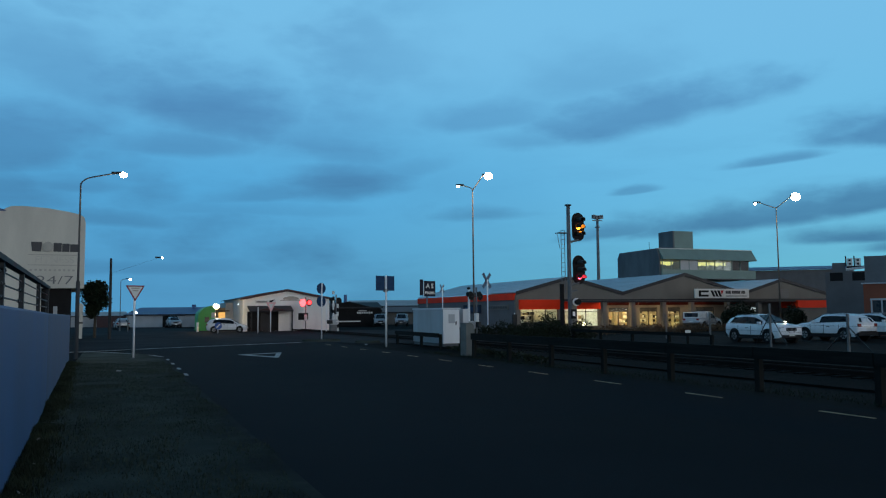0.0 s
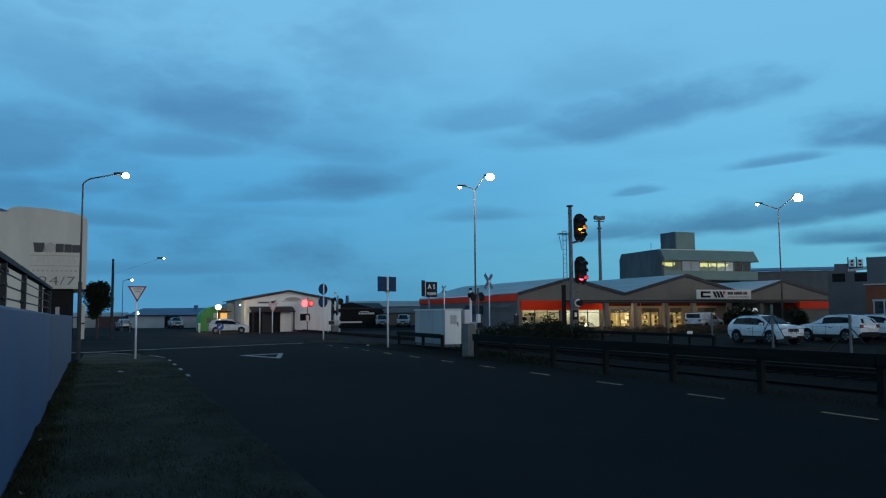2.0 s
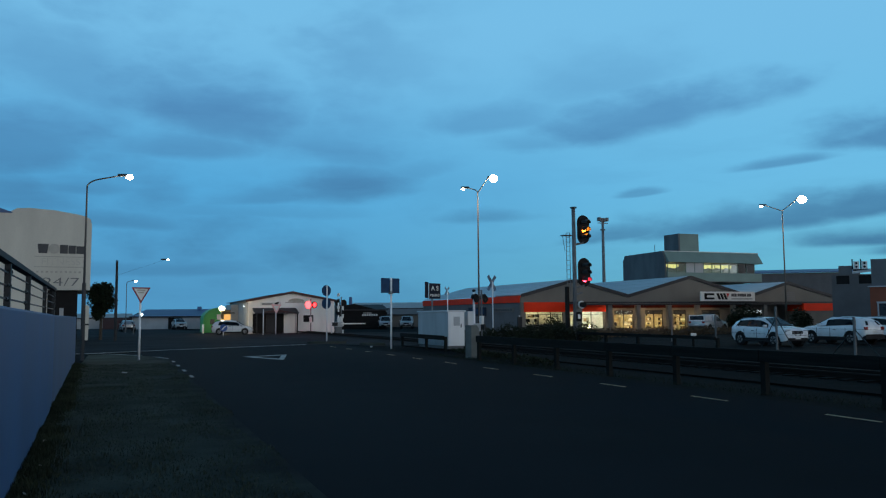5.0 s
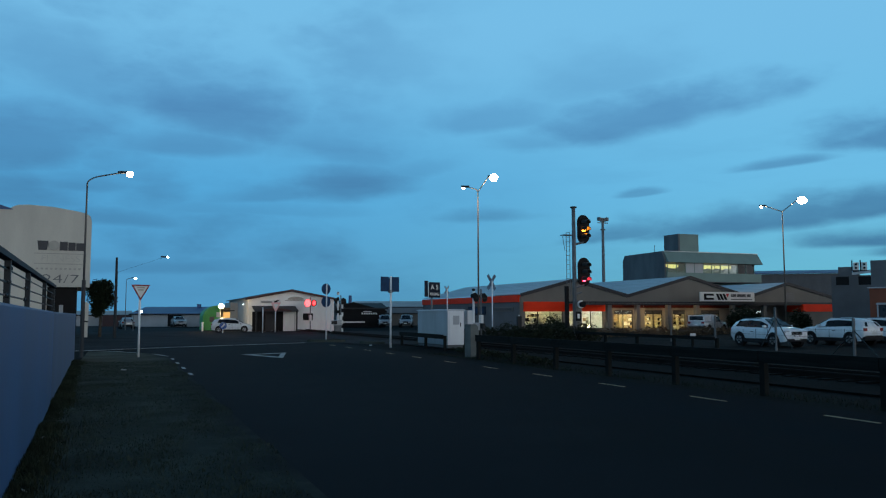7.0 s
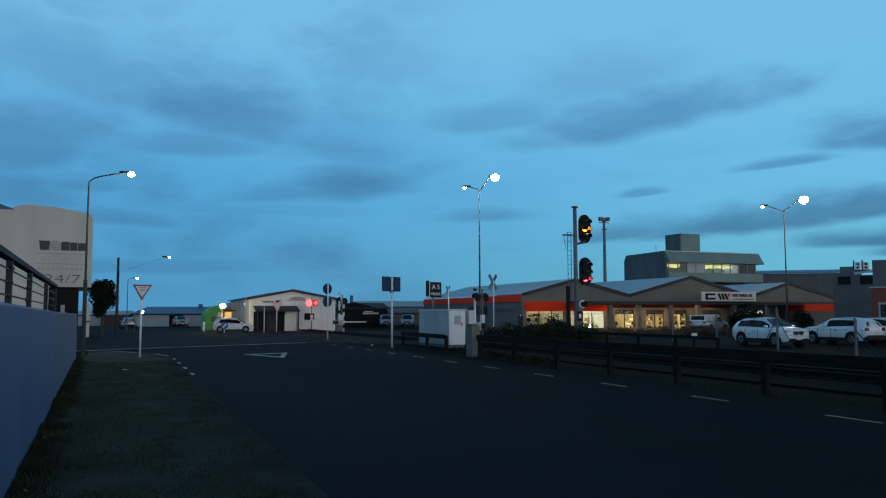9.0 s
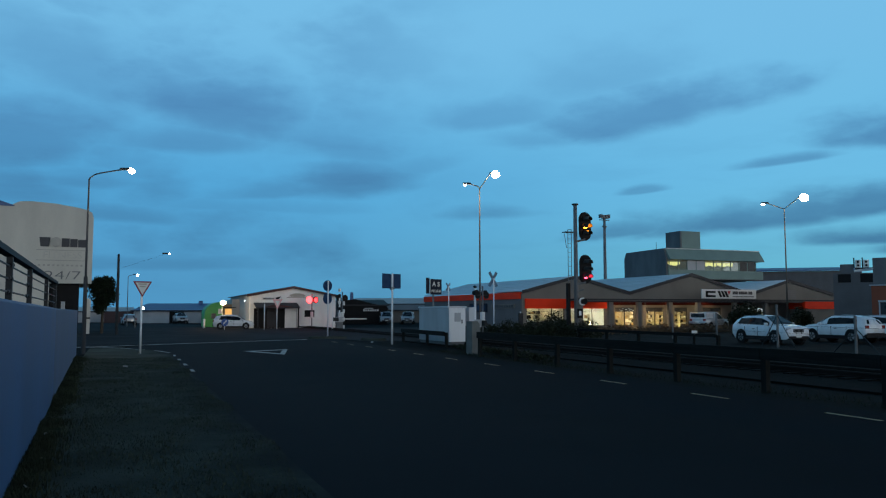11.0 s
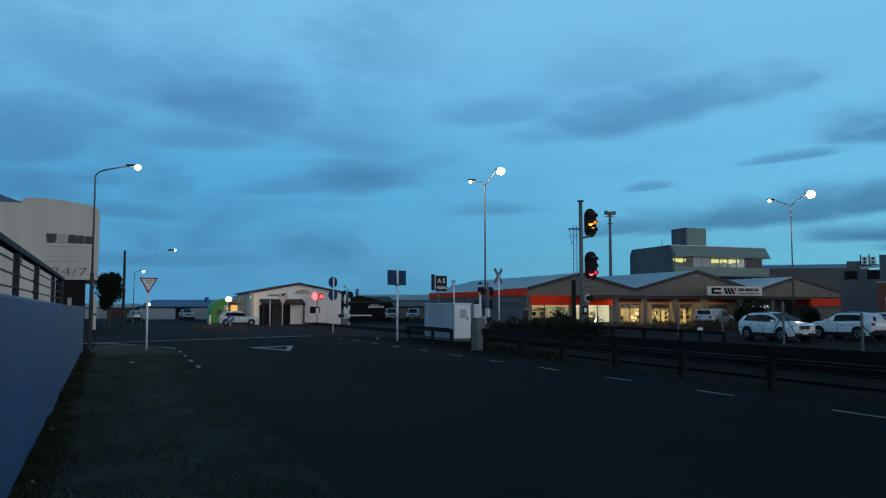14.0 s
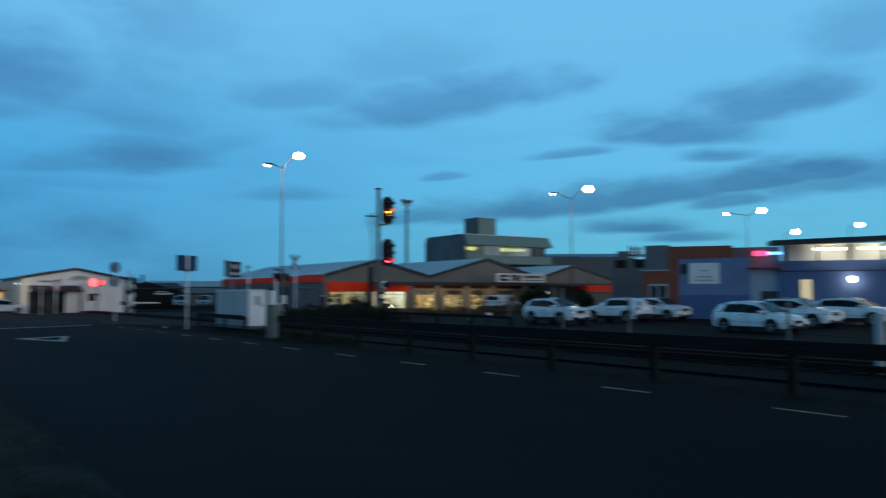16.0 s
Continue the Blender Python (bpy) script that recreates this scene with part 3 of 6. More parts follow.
def painted_wall(name, y0, y1, top_near, fall, mat, label):
    bm = B()
    prev = None
    n = int((y1 - y0) / 1.0) + 1
    for k in range(n + 1):
        y = y0 + (y1 - y0) * k / n
        top = top_near - fall * (y - y0)
        w = 0.005 * math.sin(y * 1.7) + 0.003 * math.sin(y * 4.1)
        ring = [bm.verts.new((wall_at(y) + w + dx_, y, z)) for dx_, z in ((0.0, -0.1), (0.0, top - 0.03), (-0.03, top), (-0.19, top), (-0.22, top - 0.03), (-0.22, -0.1))]
        if prev:
            for i in range(5):
                bm.faces.new((prev[i], prev[i + 1], ring[i + 1], ring[i]))
        else:
            bm.faces.new(ring)
        prev = ring
    bm.faces.new(prev)
    structure(name, bm, mat, label, "wall")


painted_wall("wall_blue", -20, 17.9, 2.049, 0.0047, "bluewall", "tall blue painted wall beside the footpath")
painted_wall("wall_grey", 17.915, 36.7, 1.862, 0.0006, "greywall", "grey-blue painted wall section beyond the cable fence")


def cable_fence():
    t = thing("cable_fence", 0, 0, "dark steel cable fence standing on top of the blue wall", "fence")
    wx = lambda y: wall_at(y) - 0.12
    for y in (-5.2, -2.2, 0.8, 3.8, 6.8, 9.7, 12.5, 16.4, 19.7):
        b = B()
        box(b, wx(y) - 0.032, wx(y) + 0.032, y - 0.04, y + 0.04, 1.84, 2.38 + 0.0015 * y, 0.008)
        part("fence_post", b, "darksteel", t)
    b = B()
    y0, z0, y1, z1 = -6, 2.427, 19.9, 2.47
    poly(b, [(wx(y0) - 0.05, y0, z0), (wx(y0) + 0.05, y0, z0), (wx(y1) + 0.05, y1, z1), (wx(y1) - 0.05, y1, z1)], (0, 0, -0.06))
    part("top_rail", b, "black", t, "dark steel capping rail")
    for dz in (0.13, 0.27, 0.41):
        b = B()
        tube(b, (wx(-6), -6, 1.90 + dz), (wx(19.7), 19.7, 1.87 + dz), 0.011, seg=6)
        part("cable", b, "darksteel", t)
    for y, dz in ((9.6, 0.14), (9.7, 0.29), (9.8, 0.44), (12.0, 0.14), (12.1, 0.29), (7.5, 0.29)):
        b = B()
        tube(b, (wx(y) + 0.01, y - 0.14, 1.87 + dz), (wx(y) + 0.01, y + 0.14, 1.87 + dz), 0.018, seg=8)
        ball(b, (wx(y) + 0.01, y, 1.87 + dz), 0.03, seg=8)
        part("tensioner", b, "darksteel", t, "dark cable tensioner")
    return t


cable_fence()


# ---------------------------------------------------------------- timber guard rails
def guard_fence(name, x, ys, top, label, rail_h=0.24, x_end=None):
    t = thing(name, 0, 0, label, "fence")
    x_end = x if x_end is None else x_end
    at = lambda y: x + (x_end - x) * (y - ys[0]) / (ys[-1] - ys[0])
    b = B()
    box(b, -0.065, 0.065, -0.075, 0.075, -0.2, top - 0.05, 0.012)
    me = mesh_of("post", b, "postwood")
    for y in ys:
        o = new("post", me)
        o.parent, o.matrix_basis = t, pose(at(y) + 0.118, y, 0, 0, 0, random.uniform(-2, 2))
    for a, c in zip(ys[:-1], ys[1:]):
        b = B()
        poly(b, [(at(a) - 0.04, a + 0.01, top - rail_h), (at(a) - 0.04, a + 0.01, top), (at(c) - 0.04, c - 0.01, top), (at(c) - 0.04, c - 0.01, top - rail_h)], (0.09, 0, 0))
        part("rail", b, "timber", t)
    return t


guard_fence("guard_fence", 13.3, [-10.6 + 3.06 * k for k in range(14)], 0.97, "long dark timber guard fence along the railway", 0.26)
guard_fence("guard_fence", 25.2, [29 + 3.3 * k for k in range(5)], 0.74, "dark timber guard fence on the far side of the track", 0.15, 26.0)
guard_fence("guard_fence", 15.0, [36.9, 40.0, 44.6], 0.78, "short dark timber guard fence beside the white cabinet", 0.22, 15.4)


# ---------------------------------------------------------------- street lamps
def street_lamp(name, x, y, height, arms, label, mat="galv", lens="lamp", lens_r=0.30, pole_r=0.09, light=0.0, colour=(1.0, 0.80, 0.58), sleeve=1.1):
    t = thing(name, x, y, label, "street lamp")
    b = B()
    tube(b, (0, 0, 0), (0, 0, height - 0.3), pole_r, pole_r * 0.55, 14)
    part("pole", b, mat, t, shade=True)
    b = B()
    tube(b, (0, 0, -0.05), (0, 0, sleeve), pole_r * 1.45, pole_r * 1.35, 14)
    part("base_sleeve", b, mat, t)
    for ax, ay, az, size in arms:
        tip = Vector((ax, ay, height + az))
        b = B()
        prev = Vector((0, 0, height - 0.32))
        for s in range(1, 13):
            q = (s / 12) ** 1.6
            cur = Vector((ax * q, ay * q, height - 0.3 + (az + 0.3) * q))
            if az < 0.2:
                cur.z = height - 0.3 + 0.2 * (1 - (1 - q) ** 9) + (az + 0.1) * q
            tube(b, prev, cur, pole_r * 0.5, seg=8)
            prev = cur
        part("arm", b, mat, t)
        head = Vector((ax, ay, 0)).normalized()
        b = B()
        slim = 0.62 if pole_r < 0.07 else 1.0
        box(b, -0.15 * slim, 0.15 * slim, -0.05, 0.62 * slim, -0.02, 0.13 * slim, 0.03)
        part("lamp_head", moved(b, Matrix.Translation(tip) @ pose(0, 0, 0, 0, 0, math.degrees(math.atan2(-head.x, head.y)))), "darksteel", t)
        b = B()
        # ball far larger than a lens: its size stands for the glare
        ball(b, tip + head * 0.45 + Vector((0, 0, -0.06)), lens_r * size, (1, 1, 0.85), 24)
        part("lens", b, lens, t, "glowing lamp ball, oversized for its glare", shade=True)
        if light:
            lamp_light("lamp_glow", x + tip.x + head.x * 0.45, y + tip.y + head.y * 0.45, tip.z - 0.12 - lens_r * size, light * size, colour, 0.2)
    return t


street_lamp("street_lamp", -1.49, 37.56, 7.86, [(1.3, -0.55, 0.12, 1.0)], "tall dark steel street lamp with one lit curved arm", mat="polegrey", lens_r=0.15, pole_r=0.062, light=200, sleeve=3.3)
street_lamp("street_lamp", 27.2, 59.1, 12.2, [(-0.70, 0.3, 0.10, 0.55), (0.80, -0.33, 0.95, 1.35)], "tall twin-arm street lamp, both heads lit", mat="polepaint", lens_r=0.27, light=420)
street_lamp("street_lamp", 61.3, 60.2, 12.3, [(-1.55, 0.6, 0.25, 0.55), (1.45, -0.6, 0.9, 1.45)], "tall twin-arm street lamp beside the shop, both heads lit", mat="polepaint", lens_r=0.32, light=480)
street_lamp("street_lamp", 97.7, 62.6, 12.7, [(-2.6, 1.0, 0.0, 0.7), (1.8, -0.7, 0.6, 1.3)], "distant twin-arm street lamp, both heads lit", mat="polepaint", lens_r=0.37, light=400)
street_lamp("street_lamp", 119.5, 69.9, 11.6, [(1.5, -0.6, 0.2, 1.1)], "distant street lamp with one lit arm", lens_r=0.46)
street_lamp("street_lamp", 131.0, 65.2, 13.0, [(1.5, -0.6, 0.2, 1.1)], "far street lamp with one lit arm", lens_r=0.42)
street_lamp("street_lamp", 0.6, 102.4, 6.2, [(0.6, -0.25, 0.0, 1.0)], "small distant street lamp, lit pale white", lens="lampcool", lens_r=0.16, pole_r=0.06)
street_lamp("street_lamp", 1.38, 95.0, 2.2, [(0.35, -0.15, 0.0, 1.0)], "low distant post lamp, lit pale white", lens="lampcool", lens_r=0.18, pole_r=0.05)
street_lamp("street_lamp", 9.85, 86.7, 2.75, [(0.0, -0.2, 0.0, 1.0)], "short post lamp with bright warm light beside the green shed", lens="lampwarm", lens_r=0.30, pole_r=0.05, light=300, colour=(1.0, 0.72, 0.38))
t = thing("utility_pole", -0.35, 67.2, "plain dark timber power pole", "pole")
part("pole", tube(B(), (0, 0, -0.2), (0, 0, 6.3), 0.125, 0.085, 12), "darksteel", t)
t = thing("street_lamp", -0.35, 105.0, "distant lamp on a long thin arm", "street lamp")
part("pole", tube(B(), (-0.1, 1.5, 0), (-0.1, 1.5, 7.2), 0.08, 0.06, 8), "timber", t)
part("arm", tube(B(), (-0.1, 1.5, 7.1), (5.6, 0.8, 9.15), 0.009, seg=6), "darksteel", t)
part("lamp_head", box(B(), 4.9, 5.6, 0.65, 0.95, 9.02, 9.2, 0.03), "darksteel", t)
part("lens", ball(B(), (5.75, 0.8, 9.06), 0.13), "lampcool", t)


# ---------------------------------------------------------------- shop building with three gables
def shop():
    t = thing("shop_building", 0, 0, "low taupe shop with three gables, orange fascia and lit windows", "building")
    Y, X0, X1 = 66.6, 35.0, 74.8
    gables = ((35.0, 47.1, 40.9, 4.92), (47.1, 62.6, 54.85, 5.40), (62.6, 74.8, 68.1, 4.92))
    eave, head = 3.42, 2.95
    # gable walls above the lintel
    for a, c, p, z in gables:
        b = B()
        poly(b, [(a, Y, head), (c, Y, head), (c, Y, eave), (p, Y, z), (a, Y, eave)], (0, 0.25, 0))
        part("gable_wall", b, "taupe", t, "taupe boarded gable")
        for q0, q1 in (((a, eave), (p, z)), ((p, z), (c, eave))):
            b = B()
            poly(b, [(q0[0], Y - 0.12, q0[1] + 0.02), (q1[0], Y - 0.12, q1[1] + 0.02), (q1[0], Y - 0.12, q1[1] + 0.34), (q0[0], Y - 0.12, q0[1] + 0.34)], (0, 0.10, 0))
            part("barge_board", b, "roofdark", t, "dark barge board")
            b = B()
            poly(b, [(q0[0], Y - 0.015, q0[1] + 0.24), (q1[0], Y - 0.015, q1[1] + 0.24), (q1[0], Y + 26, q1[1] + 0.24), (q0[0], Y + 26, q0[1] + 0.24)], (0, 0, 0.06))
            sheet = part("roof", b, "roofpale", t, "pale corrugated roof iron")
            n = int(abs(q1[0] - q0[0]) / 0.75)
            for k in range(n):
                f = (k + 0.5) / n
                xx, zz = q0[0] + (q1[0] - q0[0]) * f, q0[1] + (q1[1] - q0[1]) * f + 0.30
                part("rib", box(B(), xx - 0.018, xx + 0.018, Y - 0.015, Y + 26, zz - 0.03, zz + 0.012), "roofpale", sheet)
    # side wall with its orange band
    part("side_wall", box(B(), X0, X0 + 0.25, Y + 0.3, Y + 26, 0, 2.95), "sidegrey", t, "grey block side wall")
    part("side_band", box(B(), X0 - 0.12, X0 + 0.2, Y + 0.2, Y + 26, 2.955, 3.60), "orange", t, "orange painted band")
    part("side_sign", box(B(), X0 - 0.10, X0 - 0.02, Y + 7.6, Y + 12.0, 1.70, 2.60), "signdark", t, "dark sign board")
    part("side_sign", box(B(), X0 - 0.09, X0 - 0.02, Y + 1.4, Y + 6.6, 2.05, 2.50), "taupe", t, "faded grey name strip")
    for k in range(3):
        part("letter_block", box(B(), X0 - 0.13, X0 - 0.105, Y + 8.1 + 1.25 * k, Y + 8.9 + 1.25 * k, 1.9, 2.4), "signback", t, "dull blue lettering block")
    for k in range(9):
        part("letter_bar", box(B(), X0 - 0.12, X0 - 0.094, Y + 1.7 + 0.52 * k, Y + 2.05 + 0.52 * k, 2.16, 2.40), "lettergrey", t, "dark lettering bar")
    part("end_wall", box(B(), X1 - 0.25, X1, Y + 0.3, Y + 26, 0, 3.6), "taupedark", t)
    part("rear_wall", box(B(), X0, X1, Y + 25.8, Y + 26.0, 0, 3.6), "taupedark", t)
    # piers, sills and openings of the front: (start, end, sill)
    wins = ((35.5, 39.6, 0.75), (39.9, 44.2, 0.35), (45.4, 47.7, 0.35), (49.1, 51.3, 0.35), (52.6, 54.2, 0.05), (56.2, 58.6, 0.4), (62.0, 65.0, 0.5))
    edge = X0
    for a, c, s in wins:
        part("pier", box(B(), edge, a, Y, Y + 0.25, 0, head - 0.004), "taupe", t)
        if s > 0.1:
            part("sill_wall", box(B(), a, c, Y + 0.02, Y + 0.22, 0, s), "taupe", t)
        part("lintel", box(B(), a, c, Y + 0.02, Y + 0.22, 2.15, head - 0.004), "taupe", t)
        b = B()
        n = max(1, round((c - a) / 1.4))
        for k in range(n + 1):
            xx = a + (c - a) * k / n
            box(b, xx - 0.03, xx + 0.03, Y + 0.06, Y + 0.13, s, 2.15)
        box(b, a, c, Y + 0.06, Y + 0.13, s, s + 0.06)
        box(b, a, c, Y + 0.06, Y + 0.13, 2.09, 2.15)
        if s < 1 and c - a > 2:
            box(b, a, c, Y + 0.07, Y + 0.12, 1.78, 1.82)
        part("window_frame", b, "darksteel", t, "dark window frame")
        # dark strip just inside the top of these panes
        if a > 44:
            part("blind", box(B(), a + 0.04, c - 0.04, Y + 0.16, Y + 0.20, 1.74, 2.14), "stock_c", t, "dark band behind the top of the glass")
        pn = part("pane", box(B(), a, c, Y + 0.09, Y + 0.10, s, 2.15), "pane", t, "clear shop window glass")
        pn.visible_shadow = False
        edge = c
    part("pier", box(B(), edge, X1, Y, Y + 0.25, 0, head - 0.004), "taupe", t)
    # orange fascia boards
    for a, c in ((35.3, 39.75), (39.95, 44.4)):
        part("fascia", box(B(), a, c, Y - 0.16, Y - 0.004, 2.05, 2.98), "orange", t, "bright orange fascia board")
    # dark red on these boards stands for the shade under the verandah
    for a, c in ((45.2, 48.9), (49.0, 62.0)):
        part("fascia", box(B(), a, c, Y - 0.10, Y - 0.004, 2.40, 2.79), "orange_shade", t, "orange fascia board darkened for verandah shade")
    # closed bay at the far end of the verandah
    part("bay_wall", box(B(), 67.9, 72.4, Y - 2.3, Y - 0.17, 0, 2.0), "taupe", t, "taupe bay wall")
    part("bay_fascia", box(B(), 67.8, 72.1, Y - 2.45, Y - 0.17, 2.004, 2.80), "orange", t, "bright orange fascia board")
    # verandah
    part("verandah_roof", box(B(), 39.9, 74.8, Y - 2.3, Y - 0.17, 2.84, 2.99, 0.02), "roofdark", t, "dark verandah edge")
    part("soffit", box(B(), 40.0, 74.7, Y - 2.2, Y - 0.18, 2.80, 2.836), "taupe", t)
    part("front_beam", box(B(), 39.95, 67.7, Y - 2.28, Y - 2.16, 2.66, 2.796), "roofdark", t, "dark verandah beam")
    # fill lamps added to light the piers; the front beam hides them
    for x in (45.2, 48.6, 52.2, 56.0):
        part("soffit_lamp", box(B(), x - 0.45, x + 0.45, Y - 1.62, Y - 1.54, 2.782, 2.797), "soffitfill", t, "added lamp under the verandah, out of view, lighting the piers")
    for x in (40.15, 43.5, 46.8, 50.5, 54.0, 58.6, 62.8):
        part("verandah_post", box(B(), x - 0.22, x + 0.22, Y - 2.15, Y - 1.75, 0, 2.796, 0.02), "taupe", t)
    # name board
    part("name_board", box(B(), 54.10, 61.10, Y - 2.46, Y - 2.32, 3.06, 4.0, 0.01), "signwhite", t, "white name board")
    b = B()
    for k, (a, c, z0, z1) in enumerate(((54.55, 55.80, 3.63, 3.83), (54.55, 54.85, 3.2, 3.83), (54.55, 55.80, 3.2, 3.40))):
        box(b, a, c, Y - 2.48, Y - 2.464, z0, z1)
    for k in range(3):
        x = 56.05 + 0.42 * k
        poly(b, [(x, Y - 2.48, 3.83), (x + 0.3, Y - 2.48, 3.83), (x + 0.62, Y - 2.48, 3.2), (x + 0.32, Y - 2.48, 3.2)], (0, 0.016, 0))
    part("emblem", b, "black", t, "black block emblem")
    b = B()
    poly(b, [(57.35, Y - 2.48, 3.83), (57.75, Y - 2.48, 3.83), (57.50, Y - 2.48, 3.4)], (0, 0.016, 0))
    part("emblem_tip", b, "signred", t, "red emblem tip")
    b = B()
    x = 58.00
    for w in (0.3, 0.28, 0.12, 0.28, 0, 0.36, 0.12, 0.28, 0.28, 0.28, 0.28, 0, 0.24, 0.24, 0.28):
        if w:
            box(b, x, x + w * 0.62, Y - 2.478, Y - 2.464, 3.50, 3.80)
        x += (w or 0.14) * 0.72
    box(b, 58.00, 60.75, Y - 2.476, Y - 2.464, 3.22, 3.30)
    part("name_bars", b, "lettergrey", t, "grey bars of lettering")
    b = B()
    for k in range(5):
        box(b, 67.7 + 0.0, 69.1, Y - 0.02, Y - 0.004, 3.15 + k * 0.2, 3.29 + k * 0.2)
    part("gable_vent", b, "taupedark", t, "louvred gable vent")
    # room behind the glass
    part("shop_floor", box(B(), X0 + 0.3, 66, Y + 0.3, Y + 9, 0.0, 0.03), "shelf", t)
    part("shop_back", box(B(), X0 + 0.3, 66, Y + 9, Y + 9.1, 0, 3.0), "inner", t, "pale shop back wall")
    part("shop_ceiling", box(B(), X0 + 0.3, 66, Y + 0.3, Y + 9, 3.02, 3.08), "inner", t)
    part("shop_partition", box(B(), 66, 66.1, Y + 0.3, Y + 9, 0, 3.0), "inner", t)
    for k in range(10):
        x = 37 + 3.0 * k
        for yy in (2.0, 5.6):
            if x < 57 and (x > 38 or yy > 3):
                part("ceiling_tube", box(B(), x - 0.75, x + 0.75, Y + yy, Y + yy + 0.14, 2.93, 2.99), "shoptube_cool" if 39.8 < x < 44.8 else "shoptube", t, "lit fluorescent tube")
    for x in (39.75, 44.8):
        part("shop_partition", box(B(), x - 0.04, x + 0.04, Y + 0.3, Y + 8.99, 0.035, 3.0), "signwhite", t, "white partition")
    part("showroom_wall", box(B(), 39.80, 44.75, Y + 8.90, Y + 8.99, 0.035, 3.0), "signwhite", t, "white showroom wall")
    return t


shop()


def shop_shelf(x, y, w, rows, group):
    t = thing("shop_shelf", x, y, "pale shop shelf stacked with goods behind the window", "shelf", group, z=0.03)
    for sx in (0, w - 0.04):
        part("upright", box(B(), sx, sx + 0.04, 0, 0.45, 0, 0.45 * rows + 0.1), "shelf", t)
    for r in range(rows):
        part("board", box(B(), 0.04, w - 0.04, 0, 0.45, 0.12 + 0.45 * r, 0.15 + 0.45 * r), "shelf", t)
        x0 = 0.08
        while x0 < w - 0.3:
            ww, hh = random.uniform(0.12, 0.34), random.uniform(0.12, 0.34)
            if random.random() < 0.8:
                part("goods", box(B(), x0, x0 + ww, 0.05, 0.4, 0.15 + 0.45 * r, 0.15 + 0.45 * r + hh, 0.01), random.choice(("stock_a", "stock_b", "stock_c", "darksteel", "trim", "signwhite")), t)
            x0 += ww + random.uniform(0.02, 0.12)


for x, y, w, r in ((36.0, 68.6, 1.9, 3), (38.0, 71.5, 1.8, 4), (40.3, 70.2, 2.0, 3), (42.4, 69.0, 1.6, 3), (45.0, 69.2, 1.8, 4), (46.4, 72.0, 1.6, 4), (49.2, 70.4, 1.4, 3), (51.0, 71.8, 2.0, 4), (53.6, 70.5, 1.3, 3), (56.0, 70.0, 2.2, 3), (62.2, 70.0, 2.2, 4), (35.8, 73.5, 2.2, 4), (41.5, 73.2, 2.4, 4), (44.2, 73.8, 2.0, 4), (49.0, 74.0, 2.2, 4), (53.0, 73.5, 2.2, 4), (57.2, 73.0, 2.0, 4), (40.2, 67.9, 0.9, 2), (45.7, 67.8, 1.0, 2)):
    shop_shelf(x, y, w, r, "shop shelves")
for x, y in ((42.0, 67.3), (43.0, 67.4)):
    t = thing("window_lamp", x, y, "bright lamp standing low in the shop window", "lamp", "window lamps", z=0.03)
    part("stand", tube(B(), (0, 0, 0), (0, 0, 0.42), 0.02, seg=8), "darksteel", t)
    part("shade", ball(B(), (0, 0, 0.56), 0.17), "showlamp", t, "glowing globe", shade=True)


# ---------------------------------------------------------------- signs and crossing gear
def sign_post(name, x, y, height, label, turn=0.0, r=0.045, mat="whitepost", group=""):
    t = thing(name, x, y, label, "sign", group, turn)
    part("post", tube(B(), (0, 0, -0.1), (0, 0, height), r, r, 12), mat, t, "white painted post", shade=True)
    return t


def disc(b, at, r, depth=0.02, seg=28):
    return tube(b, (at[0], at[1], at[2]), (at[0], at[1] + depth, at[2]), r, r, seg)


# give-way sign
t = sign_post("give_way_sign", 0.77, 36.2, 3.02, "white give-way triangle with red border on a white post", 18)
tri3 = [(-0.40, 0, 3.08), (0.40, 0, 3.08), (0, 0, 2.40)]
part("border", poly(B(), [(x, -0.07, z) for x, y, z in tri3], (0, 0.02, 0)), "borderred", t, "red border plate")
cz = 2.853
part("face", poly(B(), [(x * 0.76, -0.078, cz + (z - cz) * 0.76) for x, y, z in tri3], (0, 0.006, 0)), "signwhite", t, "white face")
b = B()
for zz, ww in ((2.96, 0.34), (2.86, 0.24)):
    box(b, -ww / 2, ww / 2, -0.083, -0.079, zz - 0.03, zz + 0.03)
part("lettering", b, "letterfaint", t, "small grey bars")

# far give-way sign seen near the house, pale, and the plain post beside it
t = sign_post("give_way_sign", 14.88, 82.5, 3.0, "pale salmon pink give-way triangle beside the house porch", 20, 0.05)
part("face", poly(B(), [(-0.60, -0.07, 3.05), (0.60, -0.07, 3.05), (0, -0.07, 2.05)], (0, 0.02, 0)), "salmon", t, "salmon pink triangular plate")
part("white_face", poly(B(), [(-0.30, -0.078, 2.88), (0.30, -0.078, 2.88), (0, -0.078, 2.37)], (0, 0.006, 0)), "signwhite", t, "white sign face")
sign_post("marker_post", 13.25, 80.4, 2.55, "plain white post beside the porch", 0, 0.05)

# two round signs seen from behind on tall posts
t = sign_post("round_sign", 13.63, 55.55, 3.98, "round dark sign backs stacked on a white post", 22, 0.05)
for zz, m in ((3.62, "signback"), (2.70, "signback")):
    part("plate", disc(B(), (0, 0.06, zz), 0.39), m, t, "dark blue-grey sign back")
sign_post("marker_post", 18.6, 74.0, 3.0, "plain white post behind the round signs", 0, 0.06)

# square sign seen from behind
t = sign_post("square_sign", 13.90, 41.85, 3.90, "pair of square dark sign backs on a tall white post", 22, 0.055)
for a in (-0.67, 0.06):
    part("plate", box(B(), a, a + 0.61, 0.06, 0.08, 3.06, 3.88, 0.006), "signback", t, "dark blue-grey sign back")
